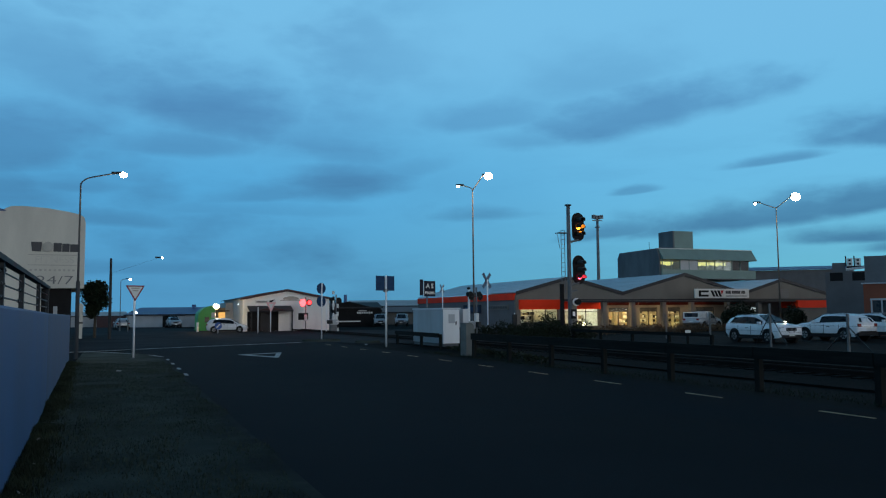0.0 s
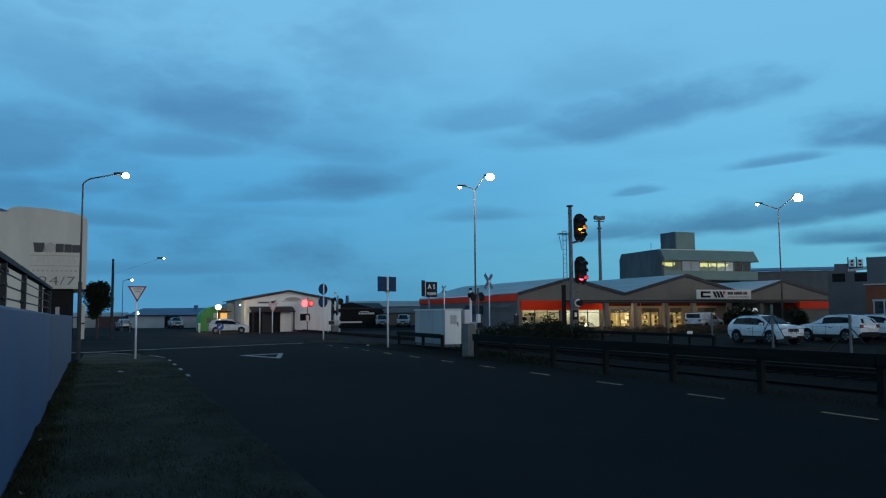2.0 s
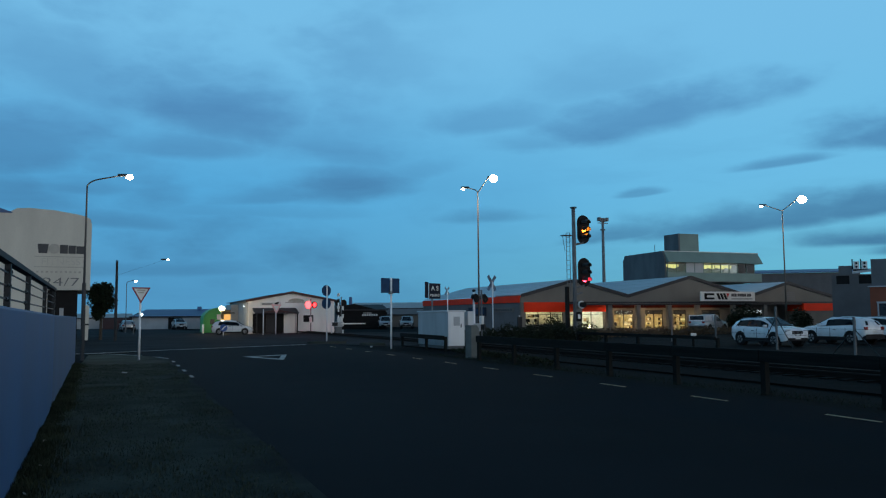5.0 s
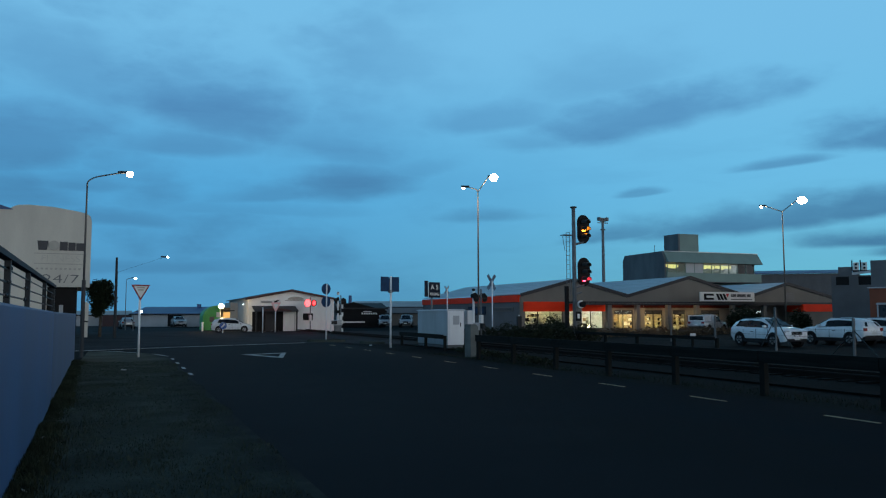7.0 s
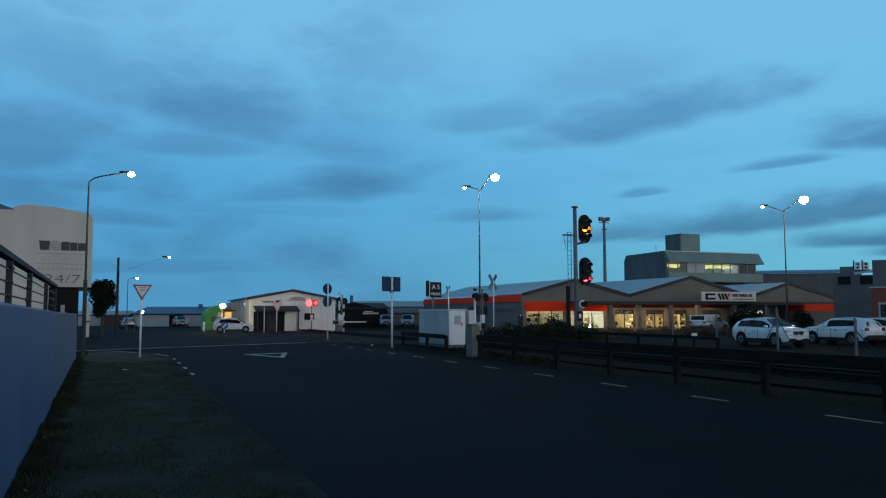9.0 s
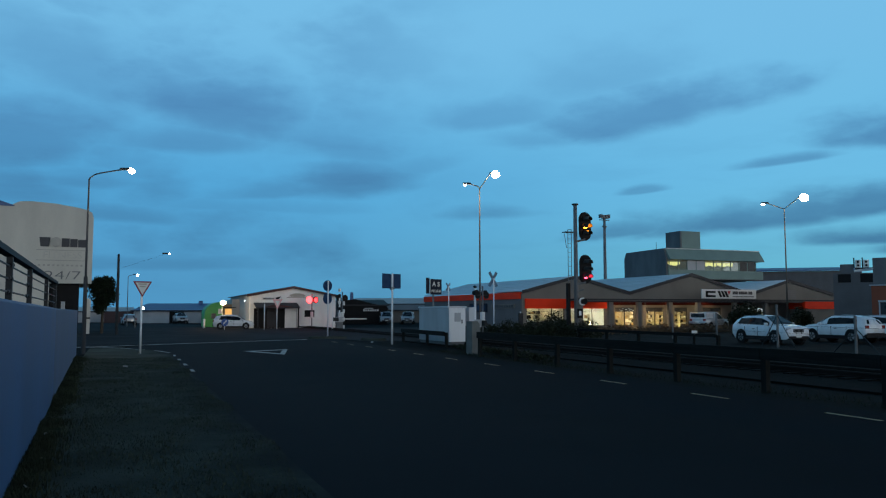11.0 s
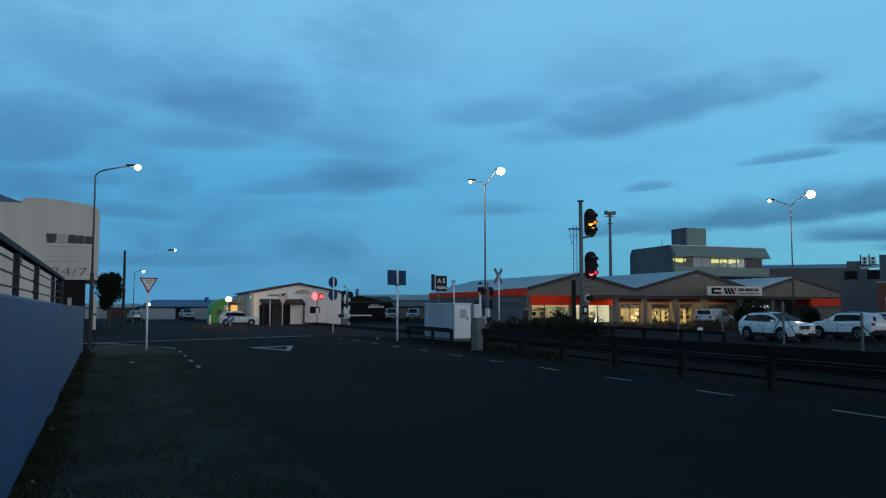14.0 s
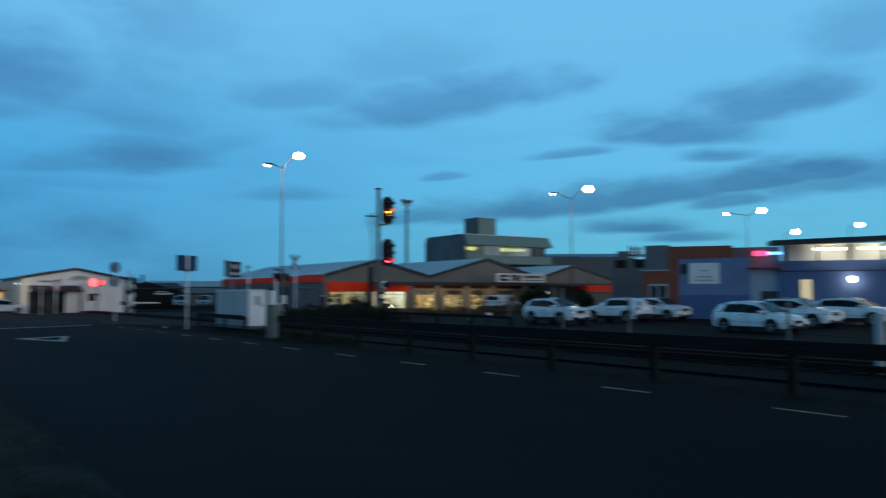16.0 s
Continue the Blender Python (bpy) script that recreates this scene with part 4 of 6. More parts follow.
part("rear_bar", box(B(), -0.03, 0.03, 0.081, 0.12, 2.98, 3.8), "galv", t, "steel bar joining the plates")
for zz in (3.03, 3.11):
    part("bracket", box(B(), -0.12, 0.12, -0.06, 0.10, zz - 0.025, zz + 0.025), "galv", t, "steel bracket")

# lettered railway board
t = sign_post("railway_board", 22.55, 57.75, 3.2, "dark railway board with white words on a grey post", 22, 0.07, "galv")
part("plate", box(B(), -0.40, 0.82, -0.10, -0.07, 3.10, 4.30, 0.006), "signdark", t, "dark plate")
part("plate", box(B(), -0.80, -0.45, -0.06, -0.03, 3.16, 4.40, 0.006), "signdark", t, "narrow blue plate")
part("rim", box(B(), -0.44, -0.405, -0.104, -0.07, 3.10, 4.30), "signwhite", t, "pale plate edge")
for word, zz, size, st in (("A S", 3.90, 0.50, 1.15), ("BEGINS", 3.36, 0.28, 1.08)):
    part("lettering", moved(text_mesh(word, size, 0.004, st, 0.01), pose(0.21, -0.108, zz)), "signwhite", t, "white words")


def crossbuck(x, y, height, turn, size=1.0):
    t = sign_post("crossbuck", x, y, height - 0.35, "railway crossing crossbuck seen from behind on a white post", turn, 0.05)
    for s in (-1, 1):
        b = box(B(), -0.12 * size, 0.12 * size, 0.06, 0.08, -0.62 * size, 0.62 * size, 0.005)
        part("blade", moved(b, pose(0, 0.006 * s, height - 0.45, 0, 38 * s, 0)), "buckgrey", t, "blue-grey sign blade")


crossbuck(26.5, 55.05, 4.70, 22, 1.12)
crossbuck(28.64, 69.3, 4.55, 22, 0.7)
t = sign_post("marker_post", 27.1, 51.8, 1.75, "short white post with a small box by the hedge", 0, 0.035)
part("small_box", box(B(), -0.17, 0.17, -0.1, 0.1, 0.75, 1.65, 0.02), "darksteel", t, "dark box")


# railway colour-light signal
def rail_signal():
    t = thing("railway_signal", 27.22, 44.27, "tall railway colour-light signal showing amber over red", "railway signal")
    part("mast", tube(B(), (0, 0, -0.1), (0, 0, 8.7), 0.15, 0.12, 16), "galv", t, "grey steel mast", shade=True)
    part("mast_cap", tube(B(), (0, 0, 8.7), (0, 0, 8.78), 0.22, 0.22, 16), "darksteel", t)
    for zc, lit, lit_mat in ((7.32, 1, "amber"), (4.52, 2, "sigred")):
        hx = 0.66
        b = B()
        pts = []
        for k in range(28):
            an = 2 * math.pi * k / 28
            cx, cz2 = 0.46 * math.cos(an), 0.50 * math.sin(an) + (0.44 if math.sin(an) > 0 else -0.44)
            pts.append((hx + cx, 0.0, zc + cz2))
        head = part("signal_head", poly(b, pts, (0, 0.05, 0)), "black", t, "rounded black backing board")
        head.matrix_basis = pose(0, -0.12, 0, 0, 0, 0)
        part("head_box", box(B(), hx - 0.2, hx + 0.2, 0.05, 0.32, zc - 0.6, zc + 0.6, 0.03), "black", head, "black lamp box")
        part("bracket", tube(B(), (0, 0, zc - 1.02), (hx, -0.1, zc - 0.86), 0.07, seg=10), "galv", t, "grey bracket")
        for k, dz in enumerate((0.46, 0.0, -0.46)):
            b = B()
            seg = 14
            ring = []
            for s in range(seg + 1):
                an = math.pi * (-0.15 + 1.3 * s / seg)
                ring.append((math.cos(an) * 0.17, math.sin(an) * 0.17))
            for (xa, za), (xb, zb) in zip(ring[:-1], ring[1:]):
                vs = [bm_v for bm_v in (b.verts.new((hx + xa, -0.02, zc + dz + za)), b.verts.new((hx + xb, -0.02, zc + dz + zb)), b.verts.new((hx + xb, -0.64, zc + dz + zb - 0.04)), b.verts.new((hx + xa, -0.64, zc + dz + za - 0.04)))]
                b.faces.new(vs)
            bmesh.ops.remove_doubles(b, verts=b.verts[:], dist=1e-4)
            bmesh.ops.solidify(b, geom=b.faces[:], thickness=0.012)
            part("visor", b, "visor", head, "black visor hood")
            part("lens", disc(B(), (hx, -0.035, zc + dz), 0.165 if k == lit else 0.125, 0.02, 20), lit_mat if k == lit else "black", head, "lit lens" if k == lit else "dark lens")
    b = B()
    for x in (-0.42, -0.16):
        tube(b, (x, 0.25, 3.0), (x, 0.25, 7.1), 0.02, seg=6)
    part("ladder_rail", b, "galv", t)
    for k in range(14):
        part("rung", tube(B(), (-0.42, 0.25, 3.2 + 0.3 * k), (-0.16, 0.25, 3.2 + 0.3 * k), 0.014, seg=6), "galv", t)
    part("platform", box(B(), -0.72, 0.0, 0.0, 0.5, 6.9, 6.95), "galv", t)
    part("guard_hoop", tube(B(), (-0.72, 0.25, 6.95), (-0.52, 0.25, 5.9), 0.02, seg=6), "galv", t)
    part("ladder_foot", box(B(), -0.55, -0.33, 0.15, 0.35, 0.9, 3.6, 0.02), "black", t, "dark cable cover")
    part("side_lamp", moved(tube(B(), (0, 0, 0), (0, -0.32, 0), 0.16, 0.2, 14), pose(0.42, -0.05, 2.42)), "black", t, "round black marker lamp")
    part("side_lamp_rim", moved(tube(B(), (0, -0.12, 0), (0, 0.0, 0), 0.26, 0.24, 16), pose(0.42, 0.0, 2.42)), "whitepost", t, "pale rim")
    part("side_lamp_bracket", tube(B(), (0, 0, 3.05), (0.5, -0.1, 3.2), 0.06, seg=8), "galv", t)
    part("number_plate", box(B(), -0.05, 0.33, -0.22, -0.18, 1.35, 1.95, 0.01), "black", t, "black plate")
    part("plate_bar", box(B(), 0.05, 0.23, -0.228, -0.222, 1.52, 1.80), "signwhite", t, "pale bar")
    part("footing", box(B(), -0.35, 0.35, -0.35, 0.35, -0.1, 0.25, 0.03), "concrete", t, "concrete footing")


rail_signal()

# floodlight mast behind the shop
t = thing("floodlight_mast", 65.0, 97.7, "tall slim floodlight mast behind the shop", "light mast")
part("mast", tube(B(), (0, 0, 0), (0, 0, 15.4), 0.28, 0.18, 14), "galv", t, shade=True)
for x in (-0.66, -0.22, 0.22, 0.66):
    part("floodlight", box(B(), x - 0.19, x + 0.19, -0.3, 0.2, 15.2 + 0.2 * abs(x), 15.75 + 0.2 * abs(x), 0.05), "galv", t, "grey unlit floodlight")
part("crossarm", box(B(), -0.85, 0.85, -0.06, 0.06, 15.0, 15.12), "galv", t)
part("ring", tube(B(), (0, 0, 14.0), (0, 0, 14.15), 0.36, 0.36, 16), "galv", t)

# white relay cabinet
t = thing("relay_cabinet", 16.0, 38.7, "large white steel relay cabinet beside the crossing", "cabinet")
# shade on the long side is put into this greyer body colour
part("body", box(B(), 0, 0.95, 0, 4.5, 0.18, 1.98, 0.015), "boxgrey", t, "white steel body greyed as its shaded side")
part("roof", box(B(), -0.05, 1.02, -0.05, 4.55, 1.984, 2.06, 0.02), "boxwhite", t)
part("plinth", box(B(), 0.04, 0.9, 0.04, 4.46, -0.1, 0.176), "concrete", t, "concrete plinth")
# whiter slab and door carry the light falling on the end
part("end_panel", box(B(), 0.01, 0.94, -0.022, -0.002, 0.19, 1.97, 0.004), "endwhite", t, "white end panel brightened as the lit end")
dr = part("door", box(B(), 0.10, 0.86, -0.05, -0.024, 0.3, 1.9, 0.006), "endwhite", t, "white door")
part("handle", box(B(), 0.70, 0.75, -0.09, -0.052, 1.15, 1.35, 0.008), "darksteel", dr, "dark handle")
part("meter_panel", box(B(), 0.30, 0.66, -0.066, -0.052, 1.25, 1.72, 0.006), "palegrey", dr, "grey inset panel")
part("vent", box(B(), -0.02, -0.004, 3.2, 3.5, 0.55, 0.7), "darksteel", t, "small dark vent")
t = thing("bracket_box", 17.25, 38.9, "small white side box beside the relay cabinet", "cabinet")
part("body", box(B(), 0, 0.32, 0, 0.5, 1.0, 2.0, 0.01), "boxwhite", t)
part("leg", box(B(), 0.12, 0.20, 0.2, 0.3, -0.1, 0.996), "galv", t)

# concrete end post at the end of the fence
t = thing("end_post", 13.93, 31.1, "grey concrete end post with a flared head", "post", turn=22)
part("shaft", box(B(), -0.18, 0.18, -0.18, 0.18, -0.1, 1.37, 0.03), "endconcrete", t)
part("flare", poly(B(), [(0.18, -0.15, 0.75), (0.32, -0.15, 0.95), (0.32, -0.15, 1.25), (0.18, -0.15, 1.37)], (0, 0.3, 0)), "endconcrete", t)


def barrier(x, y, arm, label, length, turn=0.0):
    t = thing("crossing_barrier", x, y, label, "crossing barrier", turn=turn)
    part("pedestal", box(B(), -0.25, 0.25, -0.3, 0.3, -0.1, 0.75, 0.03), "galv", t, "grey mechanism case")
    part("case", box(B(), -0.32, 0.32, -0.36, 0.36, 0.754, 1.25, 0.05), "palegrey", t)
    part("mast", tube(B(), (0, 0.0, 1.25), (0, 0.0, 3.3), 0.08, 0.07, 12), "whitepost", t)
    part("bell", ball(B(), (0, 0, 3.4), 0.13, (1, 1, 0.7)), "darksteel", t)
    part("counterweight", box(B(), 0.34, 0.5, -0.75, -0.2, 0.85, 1.2, 0.03), "darksteel", t)
    n = int(length / 0.6)
    for k in range(n):
        part("arm_piece", box(B(), 0.36, 0.42, 0.2 + 0.6 * k, 0.2 + 0.6 * (k + 1), 1.0, 1.12 - 0.003 * k), "signwhite" if k % 2 == 0 else "signred" if arm else "signwhite", t, "white arm section" if k % 2 == 0 else "red arm section")
    return t


barrier(21.5, 47.5, True, "lowered crossing barrier with a grey mechanism case", 4.8)
b_far = barrier(19.6, 75.2, False, "distant lowered crossing barrier with pale arm", 2.4, -90)
for k in range(5):
    part("mast_band", tube(B(), (-0.02, 0, 1.3 + 0.6 * k), (-0.02, 0, 1.6 + 0.6 * k), 0.13, 0.13, 12), "black" if k % 2 else "signwhite", b_far, "black and white band")


def flasher(x, y, z, turn, lit, label, lens=0.17, board=0.36):
    t = thing("crossing_flasher", x, y, label, "crossing signal", turn=turn)
    part("mast", tube(B(), (0, 0, -0.1), (0, 0, z + 0.6), 0.06, 0.06, 10), "galv", t)
    part("crossbar", box(B(), -0.5, 0.5, -0.04, 0.04, z - 0.03, z + 0.03), "darksteel", t)
    for k, sx in enumerate((-0.42, 0.42)):
        part("backing", disc(B(), (sx, -0.06, z), board, 0.03, 24), "black", t, "round black backing board")
        part("lens", ball(B(), (sx, -0.10, z), lens * (1.6 if k in lit else 1.05), (1, 0.2, 1)), "redlamp" if k in lit else ("reddim" if lit else "tail"), t, "glowing red lens" if k in lit else ("dim red lens" if lit else "dark red lens"))
        b = tube(B(), (sx, -0.08, z + 0.17), (sx, -0.40, z + 0.14), 0.18, 0.16, 14)
        if not lit:
            part("hood", b, "black", t)
    part("mark_box", box(B(), -0.13, 0.13, -0.1, 0.1, 1.1, 1.75, 0.02), "signwhite", t, "small white plate")
    return t


flasher(19.02, 84.7, 3.03, 22, (0,), "railway crossing flasher with one red lamp lit", lens=0.24)
lamp_light("flasher_glow", 18.7, 84.2, 3.05, 75, (1.0, 0.04, 0.05), 0.2)
flasher(21.95, 47.3, 2.85, 202, (), "railway crossing flasher seen from behind, unlit", lens=0.13, board=0.25)

flasher(20.35, 77.0, 3.1, 202, (), "distant crossing flasher seen from behind, unlit", lens=0.15, board=0.30)
t = thing("crossing_mast", 20.9, 78.5, "black and white banded crossing mast with a grey control box", "crossing signal")
for k in range(8):
    part("band", tube(B(), (0, 0, 0.4 * k), (0, 0, 0.4 * (k + 1)), 0.11, 0.11, 12), "black" if k % 2 else "signwhite", t, "black band" if k % 2 else "white band")
part("control_box", box(B(), -0.55, -0.14, -0.2, 0.2, 0.9, 1.7, 0.02), "palegrey", t, "grey control box")

# blue arrow disc and low posts by the white hatchback
t = sign_post("keep_left_sign", 9.4, 80.5, 0.75, "low blue disc with a white arrow", 10, 0.04)
part("plate", disc(B(), (0, -0.09, 0.72), 0.36), "signblue", t, "blue disc")
part("arrow", moved(box(B(), -0.06, 0.06, -0.11, -0.095, -0.24, 0.24), pose(0, 0, 0.72, 0, 45, 0)), "signwhite", t, "white arrow bar")
sign_post("marker_post", 8.35, 90.0, 1.0, "short white marker post by the green shed", 0, 0.12)
sign_post("marker_post", 35.6, 92.0, 1.2, "short white post by the parked trucks", 0, 0.05)


# ---------------------------------------------------------------- buildings of the left and middle
def gabled(name, x0, x1, y0, y1, eave, apex, ax, wall, roof, label, edge=None, over=0.35, side=None):
    """A gabled shed whose front gable faces -y."""
    t = thing(name, 0, 0, label, "building")
    part("front_wall", poly(B(), [(x0, y0, -0.1), (x1, y0, -0.1), (x1, y0, eave), (ax, y0, apex), (x0, y0, eave)], (0, 0.2, 0)), wall, t)
    part("rear_wall", poly(B(), [(x0, y1 - 0.2, -0.1), (x1, y1 - 0.2, -0.1), (x1, y1 - 0.2, eave), (ax, y1 - 0.2, apex), (x0, y1 - 0.2, eave)], (0, 0.2, 0)), wall, t)
    for xx in (x0, x1 - 0.2):
        part("side_wall", box(B(), xx, xx + 0.2, y0 + 0.2, y1 - 0.2, -0.1, eave), side or wall, t)
    for qx, q in ((x0 - over, (apex - eave) / (ax - x0)), (x1 + over, (apex - eave) / (x1 - ax))):
        ez = eave - over * q
        part("roof_slope", poly(B(), [(qx, y0 - over, ez + 0.02), (ax, y0 - over, apex + 0.02), (ax, y1 + over, apex + 0.02), (qx, y1 + over, ez + 0.02)], (0, 0, 0.09)), roof, t, "roof iron slope")
        part("barge_board", poly(B(), [(qx, y0 - over - 0.05, ez - 0.1), (ax, y0 - over - 0.05, apex - 0.1), (ax, y0 - over - 0.05, apex + 0.14), (qx, y0 - over - 0.05, ez + 0.14)], (0, 0.045, 0)), edge or roof, t, "painted barge board")
    return t


h = gabled("hall_building", 12.75, 22.2, 87.0, 103.0, 3.52, 4.42, 17.4, "housewhite", "roofdark", "white gabled hall with a dark porch and red roof edge", "roofred", side="housegrey")
for k in range(18):
    part("weatherboard", box(B(), 12.74, 22.21, 86.975, 86.998, 0.1 + 0.2 * k, 0.285 + 0.2 * k), "housewhite", h) if k < 17 else None
b = B()
poly(b, [(13.17, 85.2, 2.10), (17.85, 85.2, 2.10), (17.85, 86.97, 2.62), (13.17, 86.97, 2.62)], (0, 0, 0.12))
part("porch_roof", b, "roofdark", h, "low dark porch roof")
part("porch_gable", poly(B(), [(13.2, 85.22, 2.12), (17.8, 85.22, 2.12), (15.45, 85.22, 2.56)], (0, 0.08, 0)), "roofred", h, "shallow porch gable")
for x in (13.4, 14.1, 17.7):
    part("porch_post", box(B(), x - 0.07, x + 0.07, 85.3, 85.44, -0.05, 2.14), "darksteel", h)
# black sheet on the wall stands for the deep shade in the porch
part("porch_opening", box(B(), 13.20, 16.53, 86.93, 86.965, 0, 2.12), "black", h, "black sheet for the shade in porch and doorway")
part("entry_door", box(B(), 14.6, 15.6, 86.88, 86.925, 0.02, 2.05, 0.01), "roofdark", h, "dark door")
part("porch_panel", box(B(), 16.55, 17.75, 86.86, 86.925, 0, 2.09), "housewhite", h, "white panel beside the doorway")
part("panel_edge", box(B(), 17.76, 17.86, 86.84, 86.97, 0, 2.3), "housegrey", h, "grey corner board")
w = part("window_frame", box(B(), 18.64, 19.86, 86.93, 86.97, 1.13, 1.97, 0.01), "housewhite", h, "white window frame")
part("pane", box(B(), 18.70, 19.80, 86.91, 86.925, 1.18, 1.92), "black", w, "dark glass")
part("notice", box(B(), 19.35, 19.55, 86.895, 86.908, 1.30, 1.62), "signwhite", w, "pale notice behind the glass")
part("sign_panel", box(B(), 14.0, 16.2, 86.92, 86.972, 3.0, 3.34, 0.01), "signwhite", h, "white sign panel")
b = B()
box(b, 14.15, 15.3, 86.905, 86.918, 3.1, 3.22)
part("sign_bar", b, "lettergrey", h, "grey bar of lettering")
part("sign_mark", poly(B(), [(15.55, 86.905, 3.06), (15.75, 86.905, 3.06), (16.1, 86.905, 3.42), (15.5, 86.905, 3.28)], (0, 0.012, 0)), "black", h, "black angular mark")
b = B()
poly(b, [(17.9 + 0.9 * math.cos(a * 0.349), 86.955, 3.45 + (0.32 if math.sin(a * 0.349) > 0 else 0.08) * math.sin(a * 0.349)) for a in range(18)], (0, 0.015, 0))
part("emblem", b, "letterfaint", h, "faded domed emblem")
part("emblem_base", box(B(), 16.7, 19.2, 86.95, 86.972, 3.28, 3.36), "letterfaint", h)
# lean-to and wall lamp on the hall's side
part("side_lean_to", box(B(), 11.9, 12.74, 95.0, 100.0, -0.1, 3.2), "housegrey", h)
part("wall_lamp", ball(B(), (12.66, 90.0, 2.95), 0.05), "lampcool", h, "small lit wall lamp")

g = thing("green_shed", 8.9, 95.5, "bright green shed with a curved top under a lamp", "shed")
pts = [(0, 0, -0.1), (2.0, 0, -0.1), (2.0, 0, 2.9)] + [(2.0 - 2.0 * math.sin(a * math.pi / 12), 0, 1.6 + 1.3 * math.cos(a * math.pi / 12)) for a in range(1, 7)]
part("body", poly(B(), pts, (0, 4.0, 0)), "green", g, "bright green panels")
part("window", box(B(), 0.75, 1.25, -0.03, -0.004, 0.95, 1.55), "carglass", g, "dark window")
part("poster", box(B(), 1.5, 1.95, -0.03, -0.004, 1.5, 2.1), "signwhite", g, "white notice")
o = thing("yellow_store", 11.0, 95.2, "warm-lit yellow shopfront beside the green shed", "building")
part("front", box(B(), 0, 1.25, 0, 3.0, -0.1, 2.6), "stock_a", o, "ochre front")
part("window", box(B(), 0.15, 1.05, -0.03, -0.004, 0.5, 2.1), "storewarm", o, "warm lit shop window")
part("canopy", box(B(), -0.05, 1.3, -0.8, -0.004, 2.2, 2.3), "darksteel", o)


def long_shed(name, x0, x1, y0, y1, eave, ridge, wall, roof, label, turn=0.0):
    t = thing(name, x0, y0, label, "building", turn=turn)
    L, D = x1 - x0, y1 - y0
    part("front_wall", box(B(), 0, L, 0, 0.2, -0.1, eave), wall, t)
    part("rear_wall", box(B(), 0, L, D - 0.2, D, -0.1, eave), wall, t)
    for xx in (0, L - 0.2):
        part("end_wall", poly(B(), [(xx, 0.2, -0.1), (xx, D - 0.2, -0.1), (xx, D - 0.2, eave), (xx, D / 2, ridge), (xx, 0.2, eave)], (0.2, 0, 0)), wall, t)
    part("roof_slope", poly(B(), [(-0.3, -0.4, eave), (L + 0.3, -0.4, eave), (L + 0.3, D / 2, ridge + 0.1), (-0.3, D / 2, ridge + 0.1)], (0, 0, 0.1)), roof, t, "roof iron slope")
    part("roof_slope", poly(B(), [(-0.3, D / 2, ridge + 0.1), (L + 0.3, D / 2, ridge + 0.1), (L + 0.3, D + 0.4, eave), (-0.3, D + 0.4, eave)], (0, 0, 0.1)), roof, t, "roof iron slope")
    part("gutter", box(B(), -0.3, L + 0.3, -0.5, -0.41, eave - 0.05, eave + 0.12), "roofdark", t)
    return t


s = long_shed("far_shed", 1.7, 14.5, 132.5, 146.0, 1.85, 2.9, "palegrey", "roofblue", "long pale shed with a blue roof and open door", -22)
# black panel stands for the unlit inside of the open door
part("open_door", box(B(), 5.6, 7.8, -0.03, -0.004, 0, 1.75), "black", s, "black panel for the dark inside of the open door")
part("roof_vent", box(B(), 8.4, 8.9, 5.5, 6.2, 2.7, 3.5), "roofblue", s)
part("wing", box(B(), -5.0, -0.31, 1.0, 8.0, -0.1, 1.7), "roofred", s, "low red-brown wing")
s = long_shed("dark_shed", 28.6, 35.6, 110.5, 122.0, 2.6, 3.3, "black", "black", "black shed with pale lettering on its end", -10)
part("front_gable", poly(B(), [(-0.2, -0.06, 2.0), (7.2, -0.06, 2.0), (7.2, -0.06, 2.3), (2.4, -0.06, 3.55), (-0.2, -0.06, 3.0)], (0, 0.05, 0)), "black", s)
b = B()
for k in range(7):
    box(b, 3.55 + 0.33 * k, 3.80 + 0.33 * k, -0.09, -0.064, 1.80, 2.06)
box(b, 3.75, 5.0, -0.09, -0.064, 2.16, 2.26)
part("sign_bars", b, "signwhite", s, "pale bars of lettering")
part("roof_vent", tube(B(), (2.3, 4, 3.2), (2.3, 4, 4.6), 0.3, 0.22, 10), "roofblue", s, "blue-grey roof vent")
s = long_shed("long_shed", 37.0, 54.0, 134.0, 150.0, 3.0, 4.0, "taupedark", "housegrey", "long grey shed with a pale ridge behind the crossing", -22)
s = long_shed("long_shed", 36.0, 52.0, 126.0, 131.0, 1.9, 2.7, "taupe", "taupedark", "low brown shed in front of a longer one", -22)


# fitness building on the left: cream block with a curved top corner and dark base
t = thing("fitness_building", -2.35, 70.5, "tall cream plastered gym building with a curved corner and dark base", "building", turn=3)
top = [(-16, 10.15), (-6.0, 10.18), (-5.4, 10.50), (-4.6, 10.56), (-2.8, 10.46), (-1.2, 10.22), (-0.45, 10.06), (-0.12, 9.85), (0, 9.4)]
part("upper_block", poly(B(), [(-16, 0, 4.05), (0, 0, 4.05)] + [(x, 0, z) for x, z in top[::-1]], (0, 12, 0)), "cream", t, "cream plaster")
part("base", box(B(), -3.1, -0.9, 0.7, 11.8, -0.1, 4.046), "black", t, "dark recessed base")
part("lower_wall", box(B(), -16.0, -3.104, 0.0, 12.0, -0.1, 4.046), "cream", t, "cream plaster lower wall")
part("corner_fin", poly(B(), [(-0.05, 0.0, -0.1), (-0.55, 0.0, -0.1), (-0.42, 0.0, 2.6), (-0.2, 0.0, 2.9), (0.0, 0.0, 2.7)], (0, 0.6, 0)), "cream", t, "cream corner fin")
part("fin_bar", box(B(), -0.6, -0.02, -0.05, -0.004, 1.2, 1.32), "darksteel", t)
